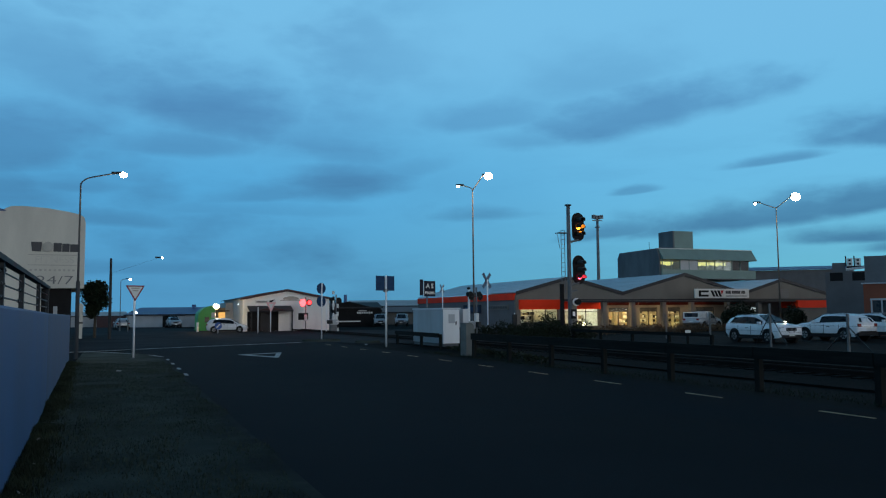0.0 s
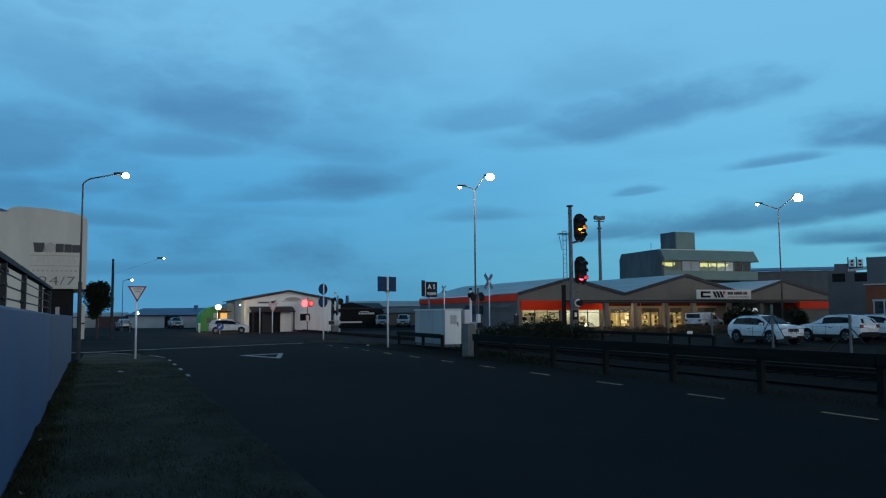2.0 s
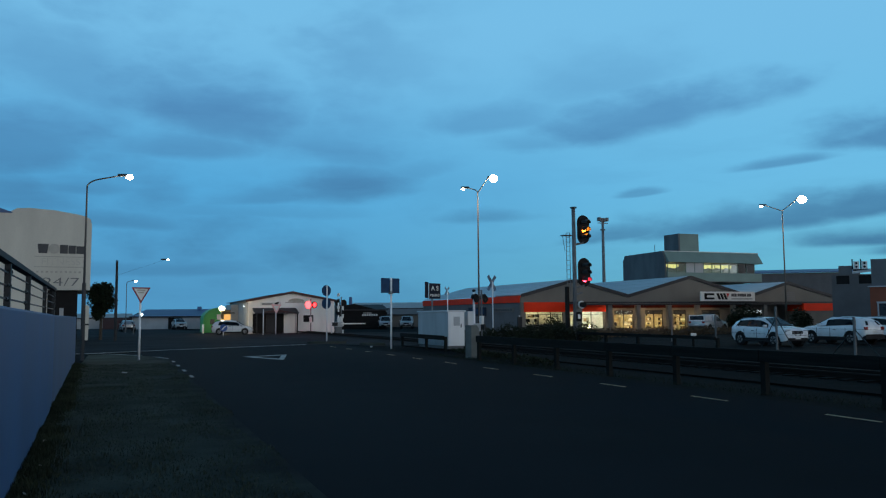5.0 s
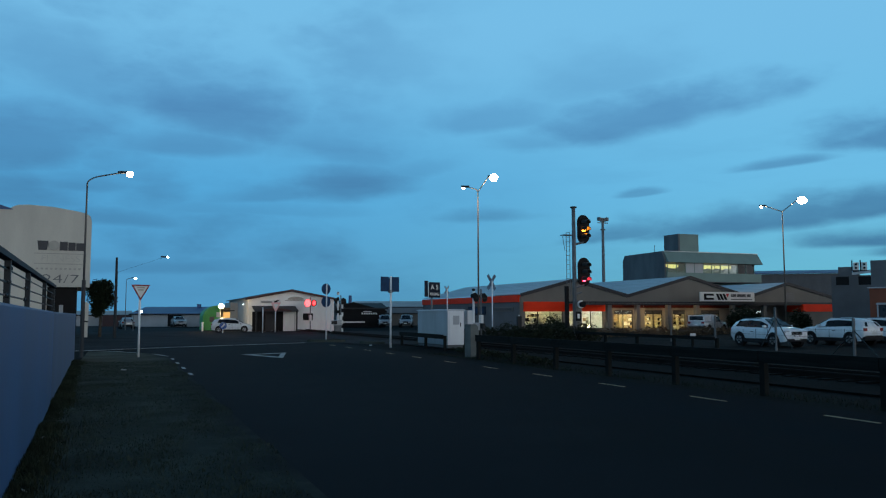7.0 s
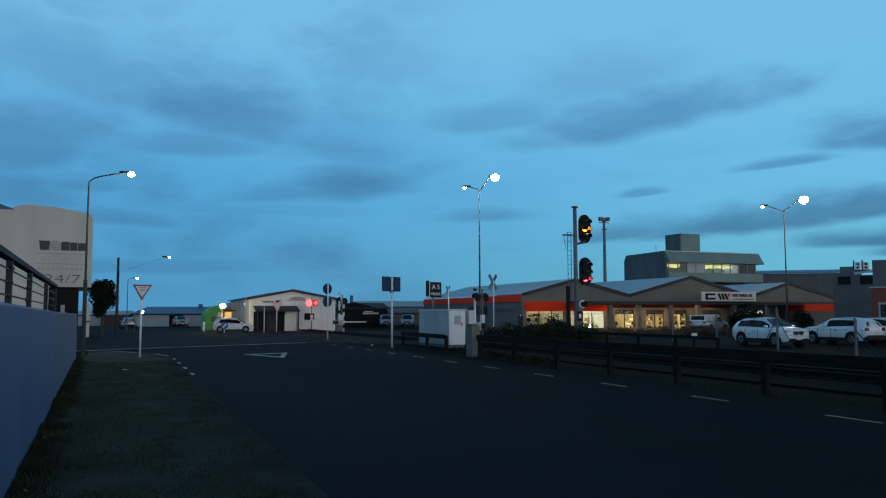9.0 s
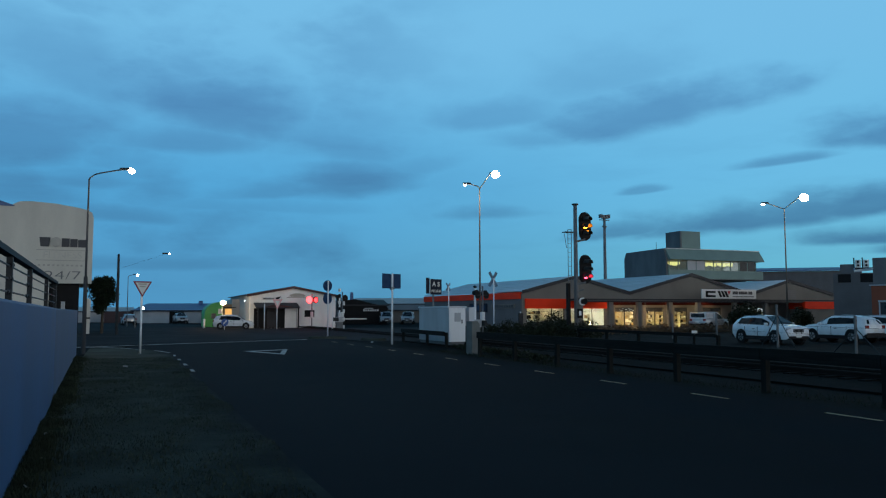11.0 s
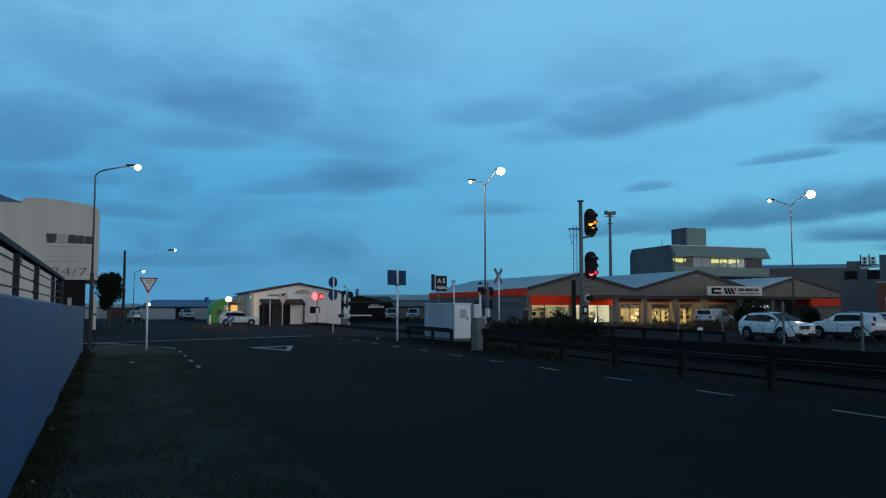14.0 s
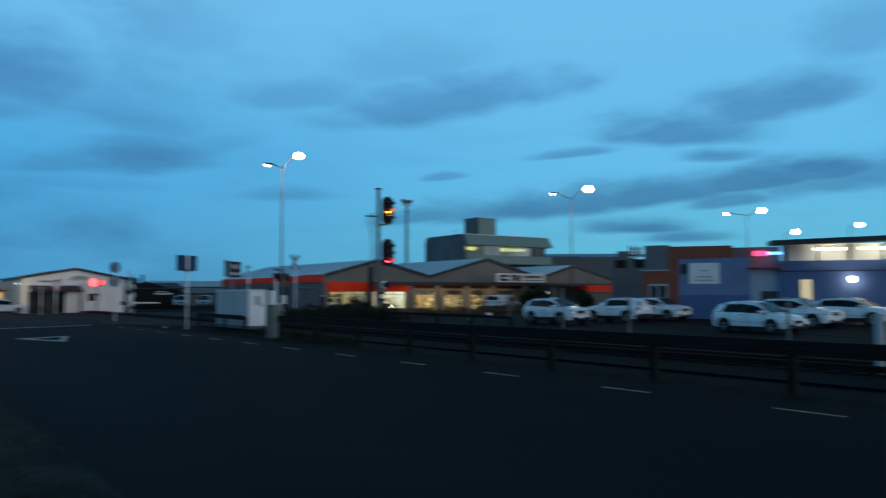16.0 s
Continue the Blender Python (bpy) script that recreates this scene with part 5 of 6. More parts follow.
part("roof_edge", poly(B(), [(-16.0, -0.08, 10.1), (-5.75, -0.08, 10.1), (-5.75, -0.08, 10.16), (-16.0, -0.08, 13.6)], (0, 12, 0)), "roofblue", t, "blue-grey roof slope")
part("glazing", box(B(), -2.2, -1.9, 0.6, 0.69, 1.2, 2.6), "palegrey", t, "pale door frame")
for k, (a0, a1) in enumerate(((-3.92, -3.12), (-2.30, -1.72), (-1.68, -1.14), (-1.10, -0.46))):
    lean = 0.10 if k == 0 else 0.0
    part("emblem_block", poly(B(), [(a0 + lean, -0.05, 6.98), (a1 - lean, -0.05, 6.98), (a1, -0.05, 7.72 - 0.04 * k), (a0, -0.05, 7.72 - 0.04 * k)], (0, 0.045, 0)), "lettergrey", t, "heavy dark grey block")
part("globe", disc(B(), (-2.71, -0.12, 7.35), 0.40, 0.04, 24), "letterfaint", t, "grey globe disc")
part("lettering", moved(text_mesh("FITNESS", 0.78, 0.02, 1.05), pose(-2.2, -0.02, 6.30)), "letterpale", t, "thin faded letters")
part("rule", box(B(), -4.1, -0.55, -0.02, -0.004, 6.68, 6.74), "letterfaint", t)
part("rule", box(B(), -4.1, -0.55, -0.02, -0.004, 5.86, 5.92), "letterfaint", t)
b = B()
for k in range(10):
    box(b, -3.95 + 0.34 * k, -3.78 + 0.34 * k, -0.02, -0.004, 5.42, 5.56)
part("small_bars", b, "letterfaint", t, "small faded bars")
part("lettering", moved(text_mesh("24/7", 0.98, 0.02, 1.58, -0.010), pose(-2.15, -0.02, 4.66)), "lettermid", t, "thin grey numerals")


# ---------------------------------------------------------------- office block behind the shop
t = thing("office_block", 81.7, 105.0, "grey-green office block with lit windows and a rooftop plant room", "building")
W, Dp = 19.7, 9.0
part("side_wall", poly(B(), [(-0.2, 0, -0.1), (-0.2, 11.5, -0.1), (-0.2, 11.5, 10.9), (-0.2, 10.9, 11.9), (-0.2, 0.6, 12.0), (-0.2, 0, 10.6)], (0.3, 0, 0)), "concrete", t, "dark weathered concrete end wall")
part("core", box(B(), 0.12, W - 0.3, 3.5, 11.4, -0.1, 11.5), "officegreen", t)
part("roof_fascia", poly(B(), [(0.104, 0.5, 11.95), (0.104, -0.75, 10.15), (0.104, -0.45, 10.10), (0.104, 3.4, 11.5)], (W - 0.1, 0, 0)), "officegreen", t, "sloping grey-green fascia")
part("roof_flashing", box(B(), 0.104, W + 0.1, 0.42, 0.6, 11.96, 12.06), "signwhite", t, "pale roof flashing")
part("spandrel", box(B(), 0.104, W, -0.3, 0.1, 7.1, 8.5), "officegreen", t, "grey-green spandrel panel")
part("lower_wall", box(B(), 0.104, W, 0.5, 0.7, -0.1, 5.4), "officegreen", t)
part("floor_slab", box(B(), 0.104, W, -0.2, 3.49, 6.95, 7.09), "concrete", t)
part("ceiling", box(B(), 0.104, W, 0.1, 3.49, 10.12, 10.2), "inner", t)
part("lower_band", box(B(), 0.104, W, 0.05, 0.3, 5.45, 5.9), "palegrey", t, "pale lower band")
for k in range(11):
    a = 0.3 + k * 1.8
    part("mullion", box(B(), a, a + 0.12, -0.1, 0.05, 8.504, 10.1), "officegreen", t)
    if k < 10 and k not in (2, 3):
        p_ = part("pane", box(B(), a + 0.12, a + 1.8, -0.04, -0.02, 8.504, 10.1), "darkpane" if k in (8, 9) else "officepane", t, "office window glass")
        p_.visible_shadow = False
    elif k in (2, 3):
        part("infill", box(B(), a + 0.12, a + 1.8, -0.06, 0.0, 8.504, 10.1), "palegrey", t, "pale infill panel")
for a, c in ((0.7, 3.2), (7.2, 10.6), (11.0, 12.6), (12.9, 14.2)):
    n = max(2, round((c - a) / 0.6))
    for k in range(n):
        q = a + (c - a) * k / n
        part("ceiling_tube", box(B(), q, q + (c - a) / n - 0.10, 0.6 + 0.1 * (k % 2), 1.1, 9.42 - 0.09 * (k % 3), 9.85), "officetube", t, "lit yellow office light")
part("plant_room", box(B(), 5.0, 8.9, 2.5, 6.3, 11.6, 15.2, 0.05), "officegreen", t, "box-shaped plant room")
part("plant_side", box(B(), 4.7, 4.995, 2.5, 6.3, 11.6, 15.2), "concrete", t, "dark end of the plant room")
part("roof_rail", tube(B(), (0.2, 3, 12.0), (0.2, 3, 13.2), 0.04, seg=6), "darksteel", t)


# low traffic islands at the junction mouth
for x, y, L, turn in ((12.7, 51.8, 2.4, -20), (14.6, 47.6, 1.8, -65)):
    t = thing("traffic_island", x, y, "low dark kerbed traffic island with pale edge", "traffic island", "junction islands", turn)
    pts = [(L / 2 * math.cos(k * math.pi / 10), 0.5 * math.sin(k * math.pi / 10), -0.05) for k in range(20)]
    part("island_top", poly(B(), pts, (0, 0, 0.16)), "seal", t)
    b = B()
    for k in range(20):
        (x0, y0, _), (x1, y1, _) = pts[k], pts[(k + 1) % 20]
        poly(b, [(x0 * 1.0, y0, -0.04), (x1, y1, -0.04), (x1 * 1.06, y1 * 1.2, -0.04), (x0 * 1.06, y0 * 1.2, -0.04)], (0, 0, 0.17))
    part("kerb", b, "path", t, "worn concrete kerb")
long_shed("far_shed", -12.0, 1.6, 142.0, 152.0, 1.7, 2.3, "palegrey", "housegrey", "low pale shed far down the street")


# ---------------------------------------------------------------- vehicles
def loft(b, sections):
    rows = [[b.verts.new(p) for p in sec] for sec in sections]
    for r0, r1 in zip(rows[:-1], rows[1:]):
        for i in range(len(r0) - 1):
            b.faces.new((r0[i], r0[i + 1], r1[i + 1], r1[i]))
    for r in (rows[0], rows[-1]):
        b.faces.new(r)
    return b


def glass_quad(b, quad, shrink, out):
    q = [Vector(p) for p in quad]
    c = sum(q, Vector()) / len(q)
    n = (q[1] - q[0]).cross(q[2] - q[0]).normalized()
    if n.dot(c - Vector((0, c.y, 0.8))) < 0:
        n = -n
    front = [b.verts.new(c + (p - c) * shrink + n * out) for p in q]
    rear = [b.verts.new(c + (p - c) * shrink - n * 0.03) for p in q]
    b.faces.new(front)
    b.faces.new(rear[::-1])
    for i in range(len(q)):
        j = (i + 1) % len(q)
        b.faces.new((front[i], rear[i], rear[j], front[j]))
    return b


CAR = dict(
    # stations: y, half width, sill z, belt z, top z, top half width
    suv=dict(L=4.25, axle=(-1.25, 1.32), r=0.355, st=((-2.10, 0.72, 0.44, 0.86, 0.92, 0.62), (-2.05, 0.82, 0.32, 0.98, 1.06, 0.70), (-1.86, 0.87, 0.27, 1.08, 1.33, 0.58), (-1.40, 0.89, 0.25, 1.06, 1.49, 0.58),
                                                       (-0.45, 0.89, 0.24, 1.02, 1.56, 0.60), (0.25, 0.89, 0.24, 1.00, 1.51, 0.59), (0.78, 0.89, 0.24, 0.99, 1.26, 0.62), (1.15, 0.89, 0.25, 0.99, 1.05, 0.72), (1.70, 0.88, 0.27, 0.95, 1.00, 0.70), (2.00, 0.83, 0.29, 0.88, 0.92, 0.66), (2.12, 0.72, 0.35, 0.76, 0.80, 0.56))),
    hatch=dict(L=4.1, axle=(-1.25, 1.25), r=0.30, st=((-2.00, 0.70, 0.40, 0.76, 0.82, 0.60), (-1.95, 0.80, 0.28, 0.88, 0.98, 0.68), (-1.70, 0.84, 0.23, 0.93, 1.28, 0.58), (-1.15, 0.86, 0.21, 0.92, 1.42, 0.57),
                                                       (-0.30, 0.86, 0.20, 0.89, 1.45, 0.59), (0.35, 0.86, 0.20, 0.87, 1.38, 0.58), (0.80, 0.86, 0.20, 0.86, 1.12, 0.62), (1.15, 0.86, 0.21, 0.84, 0.92, 0.68), (1.65, 0.84, 0.23, 0.76, 0.82, 0.64), (1.95, 0.77, 0.26, 0.62, 0.68, 0.56), (2.05, 0.63, 0.32, 0.52, 0.56, 0.46))),
    ute=dict(L=5.0, axle=(-1.55, 1.5), r=0.37, st=((-2.50, 0.80, 0.50, 1.00, 1.04, 0.74), (-2.45, 0.87, 0.42, 1.05, 1.10, 0.78), (-0.95, 0.88, 0.36, 1.05, 1.10, 0.78), (-0.90, 0.88, 0.36, 1.04, 1.66, 0.62),
                                                    (-0.10, 0.88, 0.34, 1.02, 1.72, 0.64), (0.55, 0.88, 0.34, 1.00, 1.66, 0.62), (0.95, 0.88, 0.34, 1.00, 1.36, 0.66), (1.25, 0.88, 0.35, 0.99, 1.06, 0.74), (2.00, 0.87, 0.36, 0.96, 1.02, 0.72), (2.35, 0.82, 0.40, 0.86, 0.90, 0.66), (2.45, 0.74, 0.44, 0.74, 0.78, 0.58))),
)


def vehicle(name, kind, x, y, turn, paint, label, group=""):
    spec = CAR[kind]
    t = thing(name, x, y, label, "car", group, turn)
    secs = []
    for yy, w, zs, zb, zt, wt_ in spec["st"]:
        half = [(w * 0.90, zs), (w * 0.99, zs + (zb - zs) * 0.35), (w, zs + (zb - zs) * 0.70), (w * 0.965, zb), (wt_ + (w * 0.965 - wt_) * 0.10, zt - (zt - zb) * 0.10), (wt_ * 0.86, zt), (wt_ * 0.45, zt + 0.02)]
        secs.append([(px, yy, pz) for px, pz in half] + [(-px, yy, pz) for px, pz in half[::-1]])
    shell = loft(B(), secs)
    for e in shell.edges:
        e.smooth = e.calc_face_angle(0.0) < 0.42
    part("body", shell, paint, t, shade=True)
    st = spec["st"]
    n = len(secs[0])
    # side windows, windscreen and rear window
    wmax_ = max(s[1] for s in st)
    cab = [i for i in range(len(st)) if st[i][4] - st[i][3] > 0.18]
    for a, c in ((3, 4), (n - 4, n - 5)):
        low, high = [], []
        for i in cab:
            p, q = Vector(secs[i][a]), Vector(secs[i][c])
            out = Vector((0.012 if p.x > 0 else -0.012, 0, 0))
            low.append(p + (q - p) * 0.08 + out)
            high.append(p + (q - p) * 0.84 + out)
        low[0], high[0] = low[0] + (low[1] - low[0]) * 0.55, high[0] + (high[1] - high[0]) * 0.85
        low[-1] = low[-1] + (Vector(secs[cab[-1] + 1][a]) - low[-1]) * 0.35
        b = B()
        lo, hi = [b.verts.new(p) for p in low], [b.verts.new(p) for p in high]
        for k in range(len(low) - 1):
            b.faces.new((lo[k], lo[k + 1], hi[k + 1], hi[k]))
        bmesh.ops.solidify(b, geom=b.faces[:], thickness=0.02)
        part("side_window", b, "carglass", t, "dark band of side windows")
        for ys in (-0.95, 0.05, 0.95):
            part("door_seam", box(B(), (wmax_ - 0.03) * (1 if secs[cab[1]][a][0] > 0 else -1) - 0.036, (wmax_ - 0.03) * (1 if secs[cab[1]][a][0] > 0 else -1) + 0.036, ys - 0.008, ys + 0.008, 0.42, 0.93), "trim", t, "dark door seam")
        mid = cab[len(cab) // 2 - 1]
        p, q = Vector(secs[mid][a]), Vector(secs[mid][c])
        sx = 0.02 if p.x > 0 else -0.02
        part("door_pillar", tube(B(), p + (q - p) * 0.05 + Vector((sx, 0, 0)), p + (q - p) * 0.9 + Vector((sx, 0, 0)), 0.025, seg=6), "trim", t, "black door pillar")
    i, j = cab[-1], cab[-1] + 1
    part("windscreen", glass_quad(B(), (secs[cab[-2]][5], secs[j][4], secs[j][n - 5], secs[cab[-2]][n - 6]), 0.90, 0.05), "carglass", t, "dark windscreen")
    i, j = cab[0] - 1, cab[0]
    part("rear_window", glass_quad(B(), (secs[i][4], secs[j][5], secs[j][n - 6], secs[i][n - 5]), 0.86, 0.012), "carglass", t, "dark rear window")
    # cladding, bumpers, lamps
    wmax = max(s[1] for s in st)
    y0, y1 = st[0][0], st[-1][0]
    for s in (-1, 1):
        part("sill_trim", box(B(), s * wmax - 0.02, s * wmax + 0.02, spec["axle"][0] + spec["r"] + 0.05, spec["axle"][1] - spec["r"] - 0.05, st[3][2] - 0.02, st[3][2] + (0.19 if kind == "suv" else 0.10), 0.012), "trim", t, "black sill trim")
        part("mirror", box(B(), s * (wmax + 0.02) - 0.09, s * (wmax + 0.02) + 0.09, st[-5][0] - 0.12, st[-5][0] + 0.03, st[-5][3] + 0.02, st[-5][3] + 0.17, 0.03), paint, t, "door mirror")
        part("headlamp", box(B(), s * 0.60 - 0.17, s * 0.60 + 0.17, y1 - 0.20, y1 - 0.03, st[-2][3] - 0.13, st[-2][3] + 0.0, 0.03), "headlamp", t, "clear headlamp")
        part("tail_lamp", box(B(), s * 0.66 - 0.13, s * 0.66 + 0.13, y0 - 0.02, y0 + 0.15, st[1][3] - 0.16, st[1][3] + 0.02, 0.03), "tail", t, "dark red tail lamp")
        part("door_handle", box(B(), s * (wmax + 0.005) - 0.012, s * (wmax + 0.005) + 0.012, -0.35, -0.15, 0.80, 0.835, 0.006), "trim", t)
        if kind == "suv":
            part("roof_rail", tube(B(), (s * 0.57, -1.3, 1.53), (s * 0.57, 0.2, 1.55), 0.02, seg=8), "galv", t, "silver roof rail")
        for ya in spec["axle"]:
            part("wheel_arch", tube(B(), (s * (wmax - 0.20), ya, spec["r"] + 0.03), (s * (wmax + 0.012), ya, spec["r"] + 0.03), spec["r"] + 0.055, seg=24), "trim", t, "black wheel arch")
            wh = part("tyre", tube(B(), (s * (wmax - 0.19), ya, spec["r"]), (s * (wmax + 0.03), ya, spec["r"]), spec["r"], seg=24), "tyre", t)
            part("rim", tube(B(), (s * (wmax + 0.0), ya, spec["r"]), (s * (wmax + 0.042), ya, spec["r"]), spec["r"] * 0.64, spec["r"] * 0.58, seg=20), "rim", wh, "alloy rim")
            for k in range(5):
                sp = box(B(), -0.012, 0.012, -0.03, 0.03, 0.04, spec["r"] * 0.6)
                part("spoke", moved(sp, pose(s * (wmax + 0.045), ya, spec["r"], 72 * k, 0, 0)), "darksteel", wh)
    if kind == "suv":
        for s in (-1, 1):
            part("fog_recess", box(B(), s * 0.60 - 0.11, s * 0.60 + 0.11, y1 - 0.16, y1 - 0.02, 0.50, 0.58, 0.02), "trim", t, "black fog lamp recess")
            part("grille_bar", moved(box(B(), -0.022, 0.022, -0.01, 0.01, -0.16, 0.16, 0.008), pose(s * 0.24, y1 + 0.022, 0.70, 0, s * 38, 0)), "galv", t, "chrome grille bar")
        part("badge", disc(B(), (0, y1 + 0.02, 0.74), 0.05, 0.012, 16), "galv", t, "plain chrome disc")
        part("rear_skirt", box(B(), -0.80, 0.80, y0 - 0.03, y0 + 0.25, 0.30, 0.52, 0.05), "trim", t, "black rear skirt")
    part("grille", box(B(), -0.36, 0.36, y1 - 0.09, y1 + 0.015, st[-1][3] - 0.10, st[-1][3] + 0.08, 0.02), "trim", t, "black grille")
    part("front_bumper", box(B(), -0.66, 0.66, y1 - 0.12, y1 + 0.03, st[-2][2], st[-2][2] + 0.17, 0.04), "trim", t, "black lower bumper")
    part("front_plate", box(B(), -0.18, 0.18, y1 + 0.031, y1 + 0.04, st[-2][2] + 0.10, st[-2][2] + 0.22), "signwhite", t, "pale plate with no marks")
    part("rear_bumper", box(B(), -0.70, 0.70, y0 - 0.04, y0 + 0.12, st[0][2] - 0.10, st[0][2] + 0.14, 0.04), "trim", t, "black rear bumper")
    part("rear_plate", box(B(), -0.18, 0.18, y0 - 0.035, y0 - 0.02, st[0][2] + 0.22, st[0][2] + 0.34), "signwhite", t, "pale plate with no marks")
    part("wiper", tube(B(), (-0.5, st[-4][0] - 0.02, st[-4][4] + 0.07), (0.1, st[-4][0] - 0.12, st[-4][4] + 0.14), 0.01, seg=6), "trim", t)
    if kind == "ute":
        part("canopy", box(B(), -0.80, 0.80, -2.42, -0.98, 1.104, 1.66, 0.06), "carwhite", t, "white canopy")
        part("canopy_window", box(B(), -0.66, 0.66, -2.435, -2.40, 1.20, 1.58, 0.01), "carglass", t, "dark canopy rear window")
    return t


vehicle("suv", "suv", 33.55, 34.3, 178, "carwhite", "white compact SUV with roof rails, parked nose to the railway", "parked cars")
vehicle("suv", "suv", 38.6, 33.9, 3, "carwhite", "white compact SUV parked facing the shop", "parked cars")
vehicle("suv", "suv", 43.2, 34.4, 181, "carwhite", "white SUV parked nose out behind the fence", "parked cars")
vehicle("hatchback", "hatch", 33.5, 21.0, 176, "carwhite", "white hatchback parked close to the yard fence", "parked cars")
vehicle("suv", "suv", 40.0, 22.8, 179, "carwhite", "white SUV parked beside a white hatchback", "parked cars")
vehicle("suv", "suv", 45.2, 22.4, 183, "carwhite", "white SUV parked at the end of the row", "parked cars")
# white ute put in silver paint to stand for the shade over it
vehicle("ute", "ute", 51.6, 60.2, -66, "carsilver", "white double-cab ute in silver for the shade, before the shop verandah", "shop cars")
vehicle("hatchback", "hatch", 10.62, 83.3, -99, "carwhite", "white hatchback parked by the green shed", "street cars")
vehicle("hatchback", "hatch", 0.85, 112.0, 5, "carsilver", "silver hatchback parked far down the street", "street cars")
vehicle("suv", "suv", 8.2, 125.5, 185, "carsilver", "silver SUV parked before the far shed", "street cars")
# utes in the yard's shade: silver in place of white darkens them
vehicle("ute", "ute", 34.2, 105.5, 163, "carsilver", "pale ute in silver for the shaded yard, by the black shed", "yard trucks")
vehicle("ute", "ute", 37.4, 105.6, 158, "carsilver", "pale ute in silver for the shade, beside the crossing yard", "yard trucks")
vehicle("ute", "ute", 41.6, 103.0, 162, "carsilver", "pale ute in silver for the shade, half hidden behind the relay cabinet", "yard trucks")


# ---------------------------------------------------------------- plants
def leaf_cloud(centres, count, size, seed):
    """One mesh of many small folded leaves, scattered through the given ellipsoids."""
    rng = random.Random(seed)
    verts, faces = [], []
    for cx, cy, cz, rx, ry, rz in centres:
        for _ in range(count):
            u = Vector((rng.gauss(0, 1), rng.gauss(0, 1), rng.gauss(0, 1))).normalized() * rng.uniform(0.45, 1.08)
            p = Vector((cx + u.x * rx, cy + u.y * ry, cz + u.z * rz))
            if p.z < 0.02:
                continue
            a = Vector((rng.gauss(0, 1), rng.gauss(0, 1), rng.gauss(0, 0.7))).normalized()
            c = a.cross(Vector((rng.gauss(0, 1), rng.gauss(0, 1), rng.gauss(0, 1)))).normalized()
            s = size * rng.uniform(0.6, 1.4)
            k = len(verts)
            verts += [p - a * s, p + c * s * 0.42, p + a * s, p - c * s * 0.42]
            faces.append((k, k + 1, k + 2, k + 3))
    me = bpy.data.meshes.new("leaves")
    me.from_pydata([tuple(v) for v in verts], [], faces)
    return me


def bush(name, x, y, lobes, count, size, seed, label, mat="hedge", stems=5):
    t = thing(name, x, y, label, "bush")
    rng = random.Random(seed)
    for k in range(stems):
        cx, cy, cz, rx, ry, rz = lobes[k % len(lobes)]
        part("stem", tube(B(), (cx, cy, -0.05), (cx + rng.uniform(-0.3, 0.3) * rx, cy, cz), 0.03, 0.015, 6), "bark", t)
    me = leaf_cloud(lobes, count, size, seed)
    me.materials.append(M[mat])
    o = new("foliage", me)
    o.parent = t
    return t


def lobes_along(x0, y0, x1, y1, n, h, r, seed):
    rng = random.Random(seed)
    out = []
    for k in range(n):
        f = k / max(1, n - 1)
        hh = h * rng.uniform(0.65, 1.1)
        out.append((x0 + (x1 - x0) * f + rng.uniform(-0.2, 0.2), y0 + (y1 - y0) * f, hh * 0.45, r * rng.uniform(0.8, 1.3), r * rng.uniform(0.7, 1.2), hh * 0.55))
    return out


bush("hedge", 0, 0, lobes_along(24.3, 46.2, 27.0, 42.0, 7, 1.15, 0.8, 3), 420, 0.10, 3, "dark ragged hedge beside the railway signal")
bush("hedge", 0, 0, lobes_along(24.3, 51.5, 29.5, 47.0, 9, 1.25, 0.9, 4), 380, 0.11, 4, "dark ragged hedge behind the railway signal")
bush("shrub", 27.0, 46.8, [(0, 0, 0.95, 0.75, 0.6, 0.85), (0.6, 0.1, 0.7, 0.6, 0.6, 0.7), (-0.7, 0, 0.6, 0.6, 0.5, 0.6)], 700, 0.08, 31, "dark green leafy shrub beside the railway signal", "leaf")
bush("low_shrubs", 0, 0, lobes_along(31.0, 52.0, 46.0, 54.5, 16, 0.80, 0.8, 5), 260, 0.09, 5, "low brown shrubs along the shop front", "brownhedge")
bush("low_shrubs", 0, 0, lobes_along(46.0, 54.5, 56.0, 57.0, 10, 0.72, 0.8, 6), 240, 0.09, 6, "low brown shrubs beside the shop parking", "brownhedge")
bush("shrub", 55.0, 59.3, [(0, 0, 1.5, 1.5, 1.0, 1.2), (1.2, 0.2, 1.2, 1.0, 0.9, 1.0), (-1.0, 0, 1.0, 0.8, 0.8, 0.9)], 900, 0.12, 7, "dark leafy shrub before the shop verandah", "leaf")
bush("shrub", 60.3, 57.6, [(0, 0, 1.1, 0.9, 0.8, 1.2), (0.7, 0, 0.9, 0.7, 0.7, 0.9)], 800, 0.12, 8, "dark leafy shrub beside the shop corner", "leaf")
bush("grass_clump", 0, 0, lobes_along(14.2, 25.0, 15.6, 36.0, 14, 0.26, 0.45, 9), 130, 0.07, 9, "rough dark weeds along the guard fence")

t = thing("street_tree", -1.5, 71.4, "small dark round-headed tree beside the gym building", "tree")
b = B()
tube(b, (0, 0, -0.1), (0.05, 0, 2.8), 0.13, 0.09, 10)
part("trunk", b, "bark", t)
for k in range(6):
    an = k * 1.05
    part("limb", tube(B(), (0.05, 0, 2.2 + 0.08 * k), (0.7 * math.cos(an), 0.7 * math.sin(an), 3.2 + 0.15 * k), 0.045, 0.02, 6), "bark", t)
